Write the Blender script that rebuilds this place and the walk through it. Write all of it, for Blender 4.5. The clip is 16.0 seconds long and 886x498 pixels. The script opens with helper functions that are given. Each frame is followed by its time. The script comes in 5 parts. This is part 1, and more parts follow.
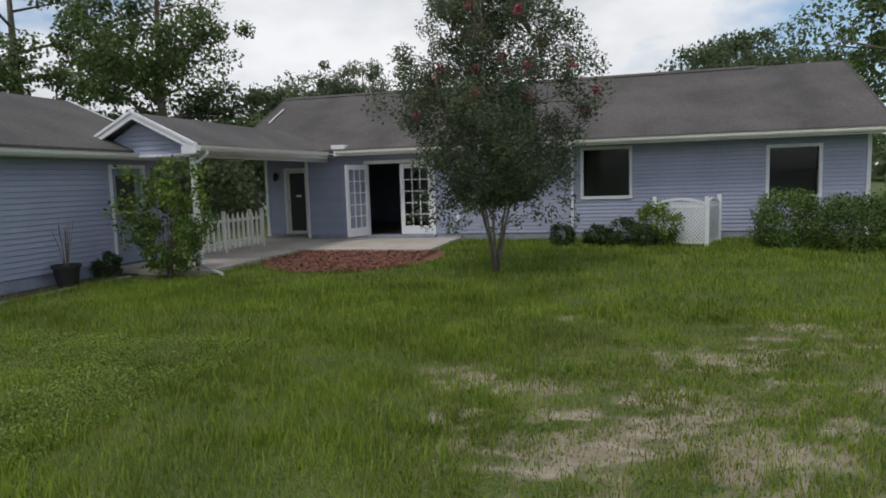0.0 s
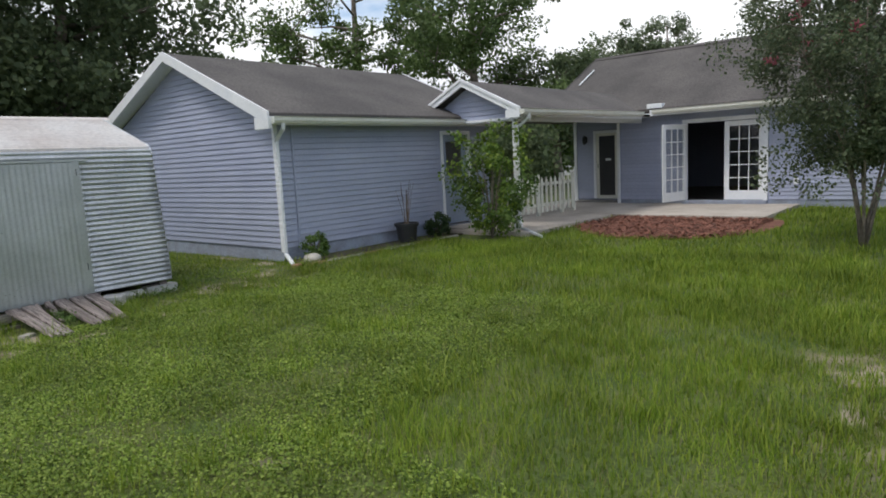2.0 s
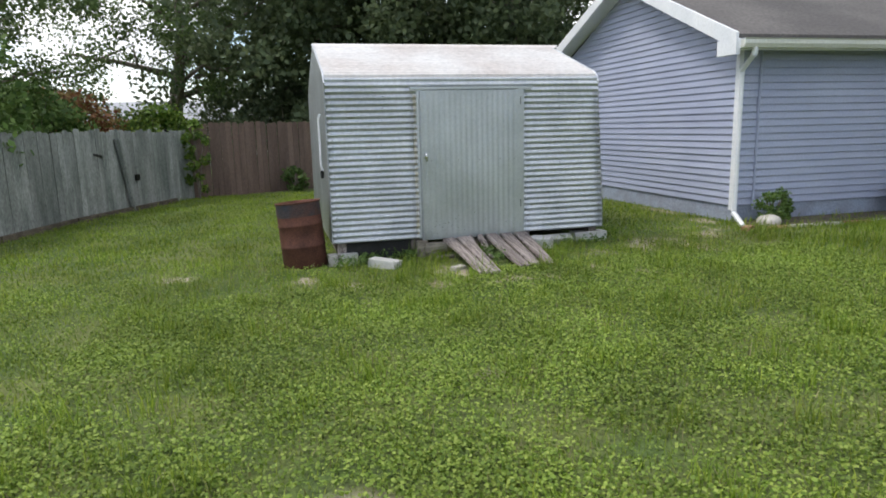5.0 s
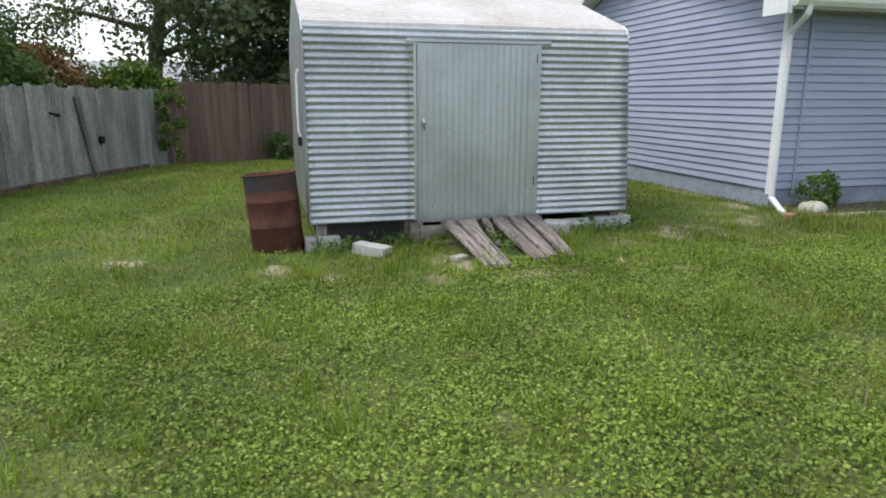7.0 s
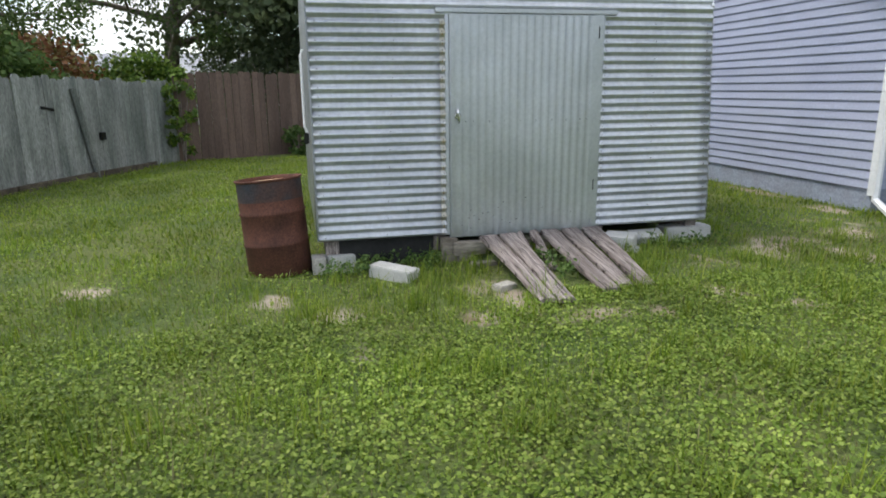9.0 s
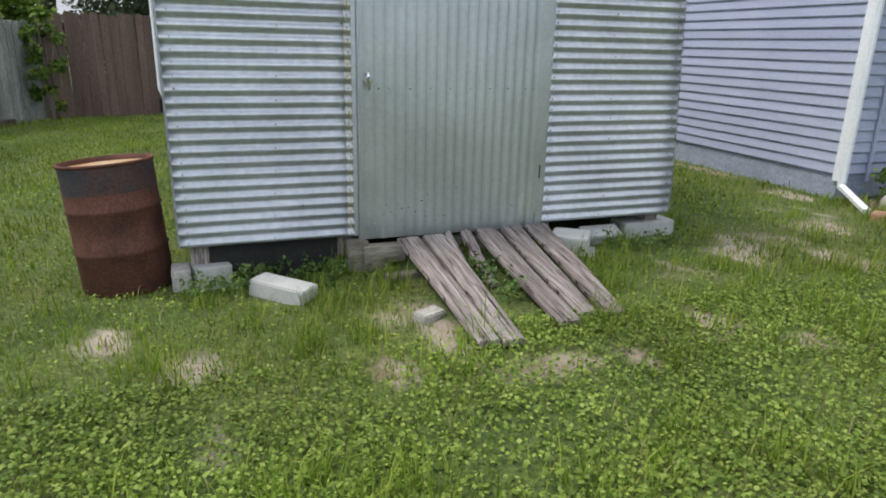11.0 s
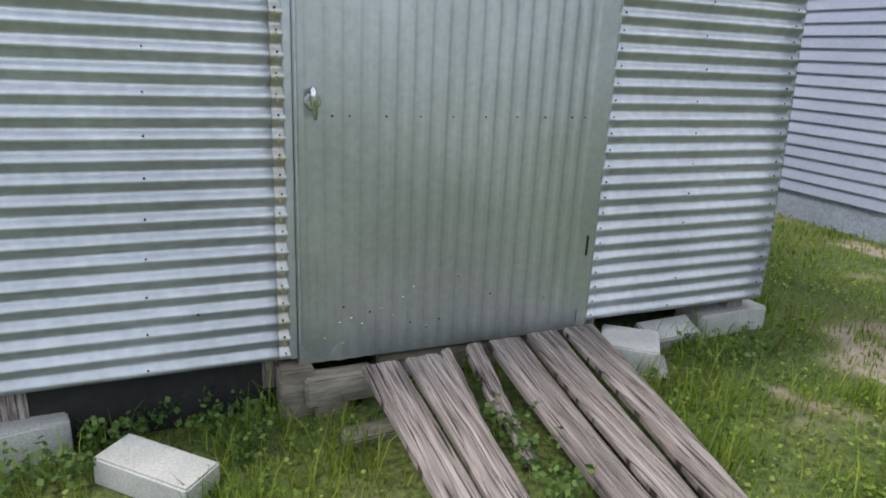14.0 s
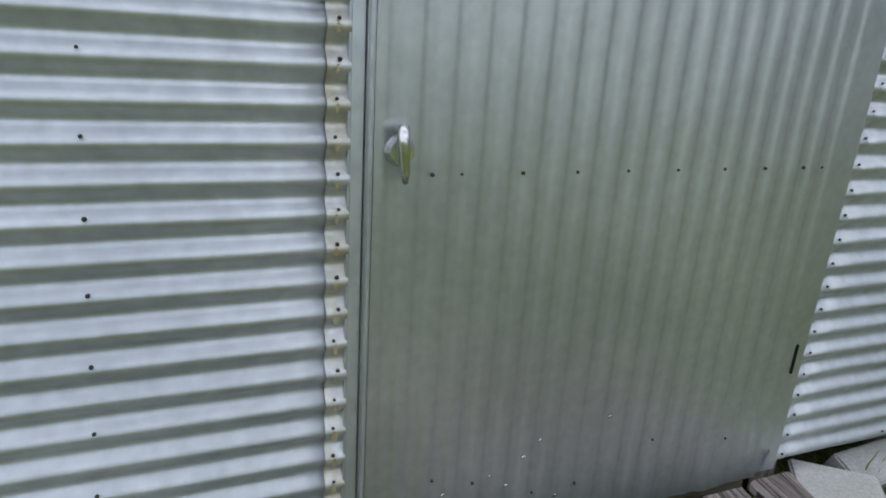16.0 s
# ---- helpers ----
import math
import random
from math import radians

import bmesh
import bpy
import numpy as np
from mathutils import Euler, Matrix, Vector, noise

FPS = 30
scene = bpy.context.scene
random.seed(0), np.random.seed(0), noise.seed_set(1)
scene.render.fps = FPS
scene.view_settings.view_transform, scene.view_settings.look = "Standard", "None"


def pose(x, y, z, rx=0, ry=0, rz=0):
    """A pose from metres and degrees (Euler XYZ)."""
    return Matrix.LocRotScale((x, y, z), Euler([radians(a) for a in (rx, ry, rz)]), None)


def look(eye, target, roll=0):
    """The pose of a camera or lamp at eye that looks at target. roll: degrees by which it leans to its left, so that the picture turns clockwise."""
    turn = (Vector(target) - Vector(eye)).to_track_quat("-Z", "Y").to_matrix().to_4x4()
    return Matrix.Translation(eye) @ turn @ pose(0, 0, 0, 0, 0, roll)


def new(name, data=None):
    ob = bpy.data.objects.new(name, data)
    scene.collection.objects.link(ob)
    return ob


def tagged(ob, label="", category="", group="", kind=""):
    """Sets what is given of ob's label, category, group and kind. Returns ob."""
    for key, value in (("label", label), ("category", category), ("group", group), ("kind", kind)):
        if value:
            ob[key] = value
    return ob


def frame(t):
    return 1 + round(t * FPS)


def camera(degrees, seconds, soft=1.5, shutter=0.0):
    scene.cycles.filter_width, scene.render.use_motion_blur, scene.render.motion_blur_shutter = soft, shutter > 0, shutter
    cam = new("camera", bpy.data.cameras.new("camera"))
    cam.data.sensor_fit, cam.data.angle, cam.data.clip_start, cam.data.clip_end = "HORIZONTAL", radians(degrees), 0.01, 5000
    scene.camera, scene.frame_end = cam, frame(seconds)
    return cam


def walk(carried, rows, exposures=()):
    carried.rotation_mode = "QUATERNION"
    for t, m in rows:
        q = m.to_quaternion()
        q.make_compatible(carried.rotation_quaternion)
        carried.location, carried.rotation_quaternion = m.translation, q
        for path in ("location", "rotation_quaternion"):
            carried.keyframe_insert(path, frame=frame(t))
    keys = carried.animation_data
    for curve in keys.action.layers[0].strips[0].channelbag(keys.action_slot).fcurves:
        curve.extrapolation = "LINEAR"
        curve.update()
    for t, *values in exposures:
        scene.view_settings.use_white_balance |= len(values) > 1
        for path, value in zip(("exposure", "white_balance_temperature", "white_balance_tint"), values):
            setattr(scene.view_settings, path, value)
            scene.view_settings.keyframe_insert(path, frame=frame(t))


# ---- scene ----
cam = camera(68.5, 16.0, soft=1.8)
PATH = [
    (0, (0.473, -0.717, 1.609), (-0.054, 1.201, 1.397), -1.8),
    (0.5, (0.327, -0.782, 1.592), (-0.316, 1.1, 1.384), -2.4),
    (1, (0.165, -0.81, 1.574), (-0.685, 0.988, 1.358), -2.1),
    (1.5, (-0.026, -0.768, 1.557), (-1.072, 0.92, 1.318), -2.7),
    (2, (-0.243, -0.662, 1.543), (-1.529, 0.844, 1.266), -3.0),
    (2.5, (-0.477, -0.548, 1.525), (-1.899, 0.832, 1.254), -1.8),
    (3, (-0.717, -0.449, 1.499), (-2.183, 0.882, 1.215), -0.3),
    (3.5, (-0.967, -0.365, 1.457), (-2.56, 0.809, 1.166), 0.2),
    (4, (-1.224, -0.296, 1.404), (-3.04, 0.482, 1.091), -1.6),
    (4.5, (-1.485, -0.244, 1.355), (-3.39, 0.262, 1.015), -1.8),
    (7, (-2.87, 0.039, 1.227), (-4.751, 0.545, 0.775), 0.1),
    (7.5, (-3.167, 0.093, 1.211), (-5.077, 0.488, 0.769), 0.1),
    (8, (-3.474, 0.142, 1.198), (-5.387, 0.499, 0.736), 0.8),
    (8.5, (-3.781, 0.2, 1.191), (-5.681, 0.61, 0.72), 0.5),
    (9, (-4.079, 0.271, 1.189), (-5.974, 0.694, 0.71), -0.6),
    (11.5, (-5.502, 0.726, 1.199), (-7.283, 1.428, 0.62), 1.4),
    (12, (-5.777, 0.821, 1.199), (-7.554, 1.588, 0.695), 0.9),
    (12.5, (-6.04, 0.913, 1.194), (-7.797, 1.729, 0.698), 0.9),
    (13, (-6.3, 0.988, 1.185), (-8.024, 1.876, 0.696), 0.4),
    (13.5, (-6.56, 1.04, 1.175), (-8.29, 1.89, 0.643), 0.4),
    (14, (-6.819, 1.067, 1.168), (-8.583, 1.808, 0.583), 2.7),
    (14.5, (-7.081, 1.079, 1.168), (-8.832, 1.812, 0.539), 3.9),
    (15, (-7.349, 1.09, 1.175), (-9.105, 1.794, 0.525), 4.1),
    (15.5, (-7.619, 1.111, 1.184), (-9.415, 1.69, 0.521), 3.4),
    (16, (-7.887, 1.139, 1.194), (-9.645, 1.852, 0.561), 3.7),
]
walk(cam, [(t, look(eye, target, roll)) for t, eye, target, roll in PATH],
     exposures=[(0.0, -0.1), (0.5, -0.34), (1.0, -0.36), (1.5, -0.1), (2.0, 0.3), (2.5, 0.5), (3.0, 0.5), (3.5, 0.45), (4.0, 0.55), (4.5, 0.78), (7.0, 0.85), (9.0, 0.87), (12.5, 0.85), (14.5, 0.85), (16.0, 0.8)])

# ---- sky and sun ----
SUN_ELEV, SUN_TURN = 60.0, 200.0
world = bpy.data.worlds.new("sky")
scene.world = world
world.use_nodes = True
wn, wl = world.node_tree.nodes, world.node_tree.links
wn.clear()
w_out, w_bg = wn.new("ShaderNodeOutputWorld"), wn.new("ShaderNodeBackground")
w_sky, w_mix, w_co, w_no, w_ra = (wn.new("ShaderNodeTexSky"), wn.new("ShaderNodeMix"), wn.new("ShaderNodeTexCoord"),
                                  wn.new("ShaderNodeTexNoise"), wn.new("ShaderNodeValToRGB"))
w_map, w_no2, w_cl = wn.new("ShaderNodeMapping"), wn.new("ShaderNodeTexNoise"), wn.new("ShaderNodeValToRGB")
w_sky.sky_type, w_sky.sun_disc = "NISHITA", False
w_sky.sun_elevation, w_sky.sun_rotation = radians(SUN_ELEV), radians(SUN_TURN)
w_mix.data_type = "RGBA"
w_map.inputs["Location"].default_value = (0.35, 0.1, 0.2)
w_map.inputs["Scale"].default_value = (1.0, 1.0, 2.2)
w_no.inputs["Scale"].default_value, w_no.inputs["Detail"].default_value = 2.1, 8.0
w_no2.inputs["Scale"].default_value, w_no2.inputs["Detail"].default_value = 3.2, 6.0
w_ra.color_ramp.elements[0].position, w_ra.color_ramp.elements[1].position = 0.42, 0.5
w_cl.color_ramp.elements[0].position, w_cl.color_ramp.elements[0].color = 0.36, (4.6, 4.8, 5.2, 1)
w_cl.color_ramp.elements[1].position, w_cl.color_ramp.elements[1].color = 0.6, (6.9, 7.0, 7.2, 1)
wl.new(w_co.outputs["Generated"], w_map.inputs["Vector"])
wl.new(w_map.outputs["Vector"], w_no.inputs["Vector"])
wl.new(w_map.outputs["Vector"], w_no2.inputs["Vector"])
wl.new(w_no.outputs["Fac"], w_ra.inputs["Fac"])
wl.new(w_no2.outputs["Fac"], w_cl.inputs["Fac"])
wl.new(w_ra.outputs["Color"], w_mix.inputs["Factor"])
wl.new(w_sky.outputs["Color"], w_mix.inputs[6])
wl.new(w_cl.outputs["Color"], w_mix.inputs[7])
wl.new(w_mix.outputs[2], w_bg.inputs["Color"])
w_bg.inputs["Strength"].default_value = 0.14
wl.new(w_bg.outputs["Background"], w_out.inputs["Surface"])
sun = new("sun", bpy.data.lights.new("sun", "SUN"))
sun.data.energy, sun.data.angle, sun.data.color = 1.3, radians(14), (1.0, 0.95, 0.87)
sun.rotation_euler = (radians(90 - SUN_ELEV), 0, radians(180 - SUN_TURN))


# ---- materials ----
def mat(name, c1, c2, rough=0.7, metal=0.0, scale=3.0, fine=60.0, grain=0.25, bump=0.15, dist=0.004, rnd=0.0, stretch=(1, 1, 1), island=0.0, spec=0.5):
    """A surface with broad blotches from c1 to c2, fine grain, relief and a variation from piece to piece."""
    m = bpy.data.materials.new(name)
    m.use_nodes = True
    n, l = m.node_tree.nodes, m.node_tree.links
    b = n["Principled BSDF"]
    geo, mp = n.new("ShaderNodeNewGeometry"), n.new("ShaderNodeMapping")
    mp.inputs["Scale"].default_value = stretch
    l.new(geo.outputs["Position"], mp.inputs["Vector"])
    big, small = n.new("ShaderNodeTexNoise"), n.new("ShaderNodeTexNoise")
    big.inputs["Scale"].default_value, big.inputs["Detail"].default_value = scale, 5
    small.inputs["Scale"].default_value, small.inputs["Detail"].default_value = fine, 4
    l.new(mp.outputs["Vector"], big.inputs["Vector"])
    l.new(mp.outputs["Vector"], small.inputs["Vector"])
    ramp = n.new("ShaderNodeValToRGB")
    ramp.color_ramp.elements[0].position, ramp.color_ramp.elements[1].position = 0.35, 0.65
    ramp.color_ramp.elements[0].color, ramp.color_ramp.elements[1].color = (*c1, 1), (*c2, 1)
    l.new(big.outputs["Fac"], ramp.inputs["Fac"])
    hsv, mr = n.new("ShaderNodeHueSaturation"), n.new("ShaderNodeMapRange")
    mr.inputs["To Min"].default_value, mr.inputs["To Max"].default_value = 1 - grain, 1 + grain
    mr.inputs["From Min"].default_value, mr.inputs["From Max"].default_value = 0.3, 0.7
    l.new(small.outputs["Fac"], mr.inputs["Value"])
    val = mr.outputs["Result"]
    for source, amount in (("object", rnd), ("island", island)):
        if amount:
            inf = n.new("ShaderNodeObjectInfo") if source == "object" else n.new("ShaderNodeNewGeometry")
            r = inf.outputs["Random"] if source == "object" else inf.outputs["Random Per Island"]
            m2, mul = n.new("ShaderNodeMapRange"), n.new("ShaderNodeMath")
            m2.inputs["To Min"].default_value, m2.inputs["To Max"].default_value = 1 - amount, 1 + amount
            mul.operation = "MULTIPLY"
            l.new(r, m2.inputs["Value"])
            l.new(m2.outputs["Result"], mul.inputs[0])
            l.new(val, mul.inputs[1])
            val = mul.outputs["Value"]
    l.new(val, hsv.inputs["Value"])
    l.new(ramp.outputs["Color"], hsv.inputs["Color"])
    l.new(hsv.outputs["Color"], b.inputs["Base Color"])
    b.inputs["Roughness"].default_value, b.inputs["Metallic"].default_value = rough, metal
    b.inputs["Specular IOR Level"].default_value = spec
    if bump:
        bp = n.new("ShaderNodeBump")
        bp.inputs["Strength"].default_value, bp.inputs["Distance"].default_value = bump, dist
        l.new(small.outputs["Fac"], bp.inputs["Height"])
        l.new(bp.outputs["Normal"], b.inputs["Normal"])
    return m


def leaf_mat(name, dark, mid, light, back=0.25):
    m = bpy.data.materials.new(name)
    m.use_nodes = True
    n, l = m.node_tree.nodes, m.node_tree.links
    b, geo, ramp = n["Principled BSDF"], n.new("ShaderNodeNewGeometry"), n.new("ShaderNodeValToRGB")
    e = ramp.color_ramp.elements
    e[0].color, e[1].color = (*dark, 1), (*light, 1)
    e.new(0.55).color = (*mid, 1)
    l.new(geo.outputs["Random Per Island"], ramp.inputs["Fac"])
    big, hsv, mr = n.new("ShaderNodeTexNoise"), n.new("ShaderNodeHueSaturation"), n.new("ShaderNodeMapRange")
    big.inputs["Scale"].default_value = 0.9
    mr.inputs["From Min"].default_value, mr.inputs["From Max"].default_value = 0.3, 0.7
    mr.inputs["To Min"].default_value, mr.inputs["To Max"].default_value = 0.75, 1.3
    l.new(geo.outputs["Position"], big.inputs["Vector"])
    l.new(big.outputs["Fac"], mr.inputs["Value"])
    l.new(mr.outputs["Result"], hsv.inputs["Value"])
    l.new(ramp.outputs["Color"], hsv.inputs["Color"])
    l.new(hsv.outputs["Color"], b.inputs["Base Color"])
    b.inputs["Roughness"].default_value, b.inputs["Specular IOR Level"].default_value = 0.55, 0.3
    tr, mx = n.new("ShaderNodeBsdfTranslucent"), n.new("ShaderNodeMixShader")
    l.new(hsv.outputs["Color"], tr.inputs["Color"])
    mx.inputs["Fac"].default_value = back
    l.new(b.outputs["BSDF"], mx.inputs[1])
    l.new(tr.outputs["BSDF"], mx.inputs[2])
    l.new(mx.outputs["Shader"], n["Material Output"].inputs["Surface"])
    return m


M_SIDING = mat("blue_grey_siding", (0.325, 0.355, 0.475), (0.38, 0.41, 0.53), 0.55, scale=0.9, fine=35, grain=0.07, bump=0.08, rnd=0.05)
M_FOUND = mat("painted_foundation", (0.30, 0.34, 0.43), (0.24, 0.26, 0.31), 0.8, scale=4, fine=45, grain=0.2, bump=0.4)
M_WHITE = mat("white_paint", (0.74, 0.76, 0.79), (0.82, 0.83, 0.85), 0.45, scale=2, fine=30, grain=0.06, bump=0.05)
M_VINYL = mat("cream_vinyl", (0.66, 0.66, 0.58), (0.74, 0.74, 0.68), 0.5, scale=2, fine=30, grain=0.08, bump=0.05)
M_SOFFIT = mat("soffit_paint", (0.68, 0.7, 0.72), (0.74, 0.76, 0.77), 0.6, scale=2, fine=40, grain=0.08)
M_GALV = mat("galvanised_metal", (0.46, 0.48, 0.51), (0.57, 0.59, 0.62), 0.46, 0.78, scale=2.2, fine=26, grain=0.1, bump=0.05, dist=0.002)
M_GALV_DOOR = mat("dull_galvanised_metal", (0.43, 0.45, 0.455), (0.53, 0.55, 0.565), 0.42, 0.84, scale=1.8, fine=40, grain=0.07, bump=0.1, dist=0.002)
M_GALV_ROOF = mat("weathered_roof_metal", (0.58, 0.53, 0.50), (0.70, 0.68, 0.66), 0.62, 0.3, scale=1.2, fine=18, grain=0.1, bump=0.05)
M_STEEL = mat("bright_steel", (0.6, 0.6, 0.6), (0.7, 0.7, 0.7), 0.25, 1.0, scale=20, fine=90, grain=0.1)
M_SCREW = mat("dark_screw", (0.03, 0.028, 0.025), (0.06, 0.05, 0.04), 0.6, 0.4, scale=30, fine=90)
M_RUSTDOT = mat("rust_stain", (0.26, 0.19, 0.08), (0.40, 0.33, 0.20), 0.75, 0.2, scale=60, fine=160, grain=0.3)
M_GALVSTAIN = mat("stained_galvanised_metal", (0.55, 0.56, 0.57), (0.47, 0.44, 0.35), 0.48, 0.75, scale=14, fine=60, grain=0.12, bump=0.05, dist=0.002)
M_RUST = mat("rusted_steel", (0.075, 0.028, 0.018), (0.13, 0.05, 0.032), 0.75, 0.25, scale=6, fine=70, grain=0.35, bump=0.4, dist=0.003)
M_RUSTBLUE = mat("blue_black_paint", (0.03, 0.036, 0.046), (0.075, 0.035, 0.026), 0.65, 0.2, scale=5, fine=60, grain=0.35)
M_RUSTTOP = mat("orange_rust_water", (0.45, 0.26, 0.12), (0.6, 0.42, 0.26), 0.5, 0.1, scale=7, fine=60, grain=0.25)
M_PLANK = mat("weathered_plank", (0.17, 0.138, 0.124), (0.33, 0.285, 0.265), 0.9, scale=2.2, fine=9, grain=0.35, bump=0.5, dist=0.006, rnd=0.14, stretch=(0.6, 14.0, 3.0))
M_TIMBER = mat("old_grey_timber", (0.16, 0.135, 0.105), (0.30, 0.27, 0.22), 0.9, scale=5, fine=30, grain=0.35, bump=0.6, dist=0.006, rnd=0.15, stretch=(5, 0.5, 5))


def crack(m, along, across, low, high):
    """Adds long dark splits along the grain to a wood material, in colour and relief."""
    n, l = m.node_tree.nodes, m.node_tree.links
    b = n["Principled BSDF"]
    geo, mp, no, ra, mx = n.new("ShaderNodeNewGeometry"), n.new("ShaderNodeMapping"), n.new("ShaderNodeTexNoise"), n.new("ShaderNodeValToRGB"), n.new("ShaderNodeMix")
    mp.inputs["Scale"].default_value = (along, across, 1.0)
    no.inputs["Scale"].default_value, no.inputs["Detail"].default_value, no.inputs["Distortion"].default_value = 1.0, 3.0, 0.35
    ra.color_ramp.elements[0].position, ra.color_ramp.elements[1].position = low, high
    ra.color_ramp.elements[0].color, ra.color_ramp.elements[1].color = (0.16, 0.13, 0.12, 1), (1, 1, 1, 1)
    mx.data_type, mx.blend_type = "RGBA", "MULTIPLY"
    mx.inputs["Factor"].default_value = 1.0
    l.new(geo.outputs["Position"], mp.inputs["Vector"])
    l.new(mp.outputs["Vector"], no.inputs["Vector"])
    l.new(no.outputs["Fac"], ra.inputs["Fac"])
    l.new(b.inputs["Base Color"].links[0].from_socket, mx.inputs[6])
    l.new(ra.outputs["Color"], mx.inputs[7])
    l.new(mx.outputs[2], b.inputs["Base Color"])
    bp = n.new("ShaderNodeBump")
    bp.inputs["Strength"].default_value, bp.inputs["Distance"].default_value = 0.8, 0.012
    l.new(ra.outputs["Color"], bp.inputs["Height"])
    l.new(b.inputs["Normal"].links[0].from_socket, bp.inputs["Normal"])
    l.new(bp.outputs["Normal"], b.inputs["Normal"])


crack(M_PLANK, 2.2, 75.0, 0.32, 0.36)
crack(M_PLANK, 3.5, 240.0, 0.37, 0.43)
M_BLOCK = mat("concrete_block", (0.36, 0.36, 0.34), (0.46, 0.46, 0.44), 0.9, scale=6, fine=120, grain=0.2, bump=0.5, rnd=0.1)
M_PALEBLOCK = mat("pale_concrete_block", (0.46, 0.455, 0.43), (0.58, 0.57, 0.54), 0.9, scale=7, fine=120, grain=0.16, bump=0.5, rnd=0.06)
M_CONC = mat("concrete", (0.42, 0.37, 0.32), (0.52, 0.47, 0.42), 0.85, scale=1.3, fine=70, grain=0.2, bump=0.3)
M_ROOF = mat("asphalt_shingle", (0.068, 0.062, 0.06), (0.11, 0.1, 0.095), 0.9, scale=0.7, fine=22, grain=0.3, bump=0.5, dist=0.01)
M_GREYFENCE = mat("grey_weathered_board", (0.13, 0.145, 0.13), (0.29, 0.30, 0.28), 0.9, scale=1.3, fine=26, grain=0.4, bump=0.5, rnd=0.2, stretch=(3, 3, 0.6))
M_BROWNFENCE = mat("brown_stained_board", (0.105, 0.068, 0.052), (0.155, 0.105, 0.08), 0.85, scale=1.6, fine=30, grain=0.3, bump=0.4, rnd=0.16, stretch=(3, 3, 0.5))
# near-black that stands in for unlit hollows
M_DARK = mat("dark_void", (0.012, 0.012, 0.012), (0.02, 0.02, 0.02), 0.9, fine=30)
M_ROOM = mat("room_paint", (0.16, 0.15, 0.14), (0.2, 0.19, 0.18), 0.8)
M_SCREEN = mat("dark_storm_screen", (0.025, 0.025, 0.026), (0.035, 0.035, 0.035), 0.4, fine=200)
M_BLUEDOOR = mat("blue_painted_door", (0.22, 0.27, 0.36), (0.26, 0.31, 0.4), 0.5, scale=3, fine=40, grain=0.08)
M_POT = mat("black_plastic_pot", (0.018, 0.018, 0.018), (0.03, 0.03, 0.03), 0.6, fine=60)
M_SOIL = mat("garden_soil", (0.06, 0.048, 0.034), (0.13, 0.105, 0.075), 0.95, scale=5, fine=70, grain=0.4, bump=0.8, dist=0.015)
M_TWIG = mat("dry_twig", (0.16, 0.11, 0.075), (0.22, 0.16, 0.11), 0.9, fine=80)
M_BARK = mat("grey_brown_bark", (0.13, 0.11, 0.09), (0.24, 0.2, 0.165), 0.9, scale=5, fine=40, grain=0.3, bump=0.6, dist=0.01, stretch=(2, 2, 0.6))
M_MULCH = mat("red_bark_mulch", (0.12, 0.046, 0.03), (0.22, 0.095, 0.065), 0.9, scale=4, fine=60, grain=0.3, bump=0.3, island=0.5)
M_STONE = mat("pale_stone", (0.36, 0.34, 0.3), (0.5, 0.48, 0.43), 0.9, scale=8, fine=60, grain=0.25, bump=0.6)
M_BRICK = mat("orange_brick", (0.32, 0.17, 0.10), (0.42, 0.26, 0.17), 0.9, scale=8, fine=80, grain=0.25, bump=0.5)
M_BLACKMETAL = mat("black_metal", (0.015, 0.015, 0.015), (0.02, 0.02, 0.02), 0.4, 0.5)
M_FARWALL = mat("far_pale_wall", (0.5, 0.5, 0.5), (0.58, 0.58, 0.58), 0.8, scale=1)
M_FARROOF = mat("far_grey_roof", (0.3, 0.31, 0.33), (0.36, 0.37, 0.39), 0.8, scale=1)

M_GLASS = bpy.data.materials.new("window_glass")
M_GLASS.use_nodes = True
_b = M_GLASS.node_tree.nodes["Principled BSDF"]
_b.inputs["Base Color"].default_value = (0.9, 0.93, 0.93, 1)
_b.inputs["Roughness"].default_value, _b.inputs["Transmission Weight"].default_value, _b.inputs["IOR"].default_value = 0.08, 1.0, 1.3

M_GRASS = leaf_mat("grass_blades", (0.095, 0.165, 0.015), (0.175, 0.26, 0.024), (0.3, 0.35, 0.05), 0.4)
M_STRAW = leaf_mat("dry_grass", (0.13, 0.12, 0.05), (0.2, 0.19, 0.08), (0.3, 0.27, 0.14), 0.2)
M_CLOVER = leaf_mat("clover_leaves", (0.085, 0.14, 0.02), (0.185, 0.27, 0.04), (0.31, 0.38, 0.08), 0.3)
M_MYRTLE = leaf_mat("myrtle_leaves", (0.065, 0.098, 0.055), (0.115, 0.15, 0.08), (0.18, 0.205, 0.12), 0.45)
M_PINK = leaf_mat("pink_blossom", (0.42, 0.08, 0.14), (0.55, 0.13, 0.2), (0.65, 0.25, 0.3), 0.25)
M_LIME = leaf_mat("yellow_green_leaves", (0.055, 0.11, 0.018), (0.12, 0.2, 0.03), (0.24, 0.32, 0.05), 0.3)
M_HEDGE = leaf_mat("hedge_leaves", (0.05, 0.095, 0.022), (0.09, 0.155, 0.034), (0.15, 0.22, 0.06), 0.3)
M_BOX = leaf_mat("dark_box_leaves", (0.022, 0.044, 0.018), (0.042, 0.074, 0.026), (0.07, 0.11, 0.04), 0.25)
M_OAK = leaf_mat("oak_leaves", (0.085, 0.118, 0.064), (0.12, 0.16, 0.08), (0.165, 0.205, 0.1), 0.55)
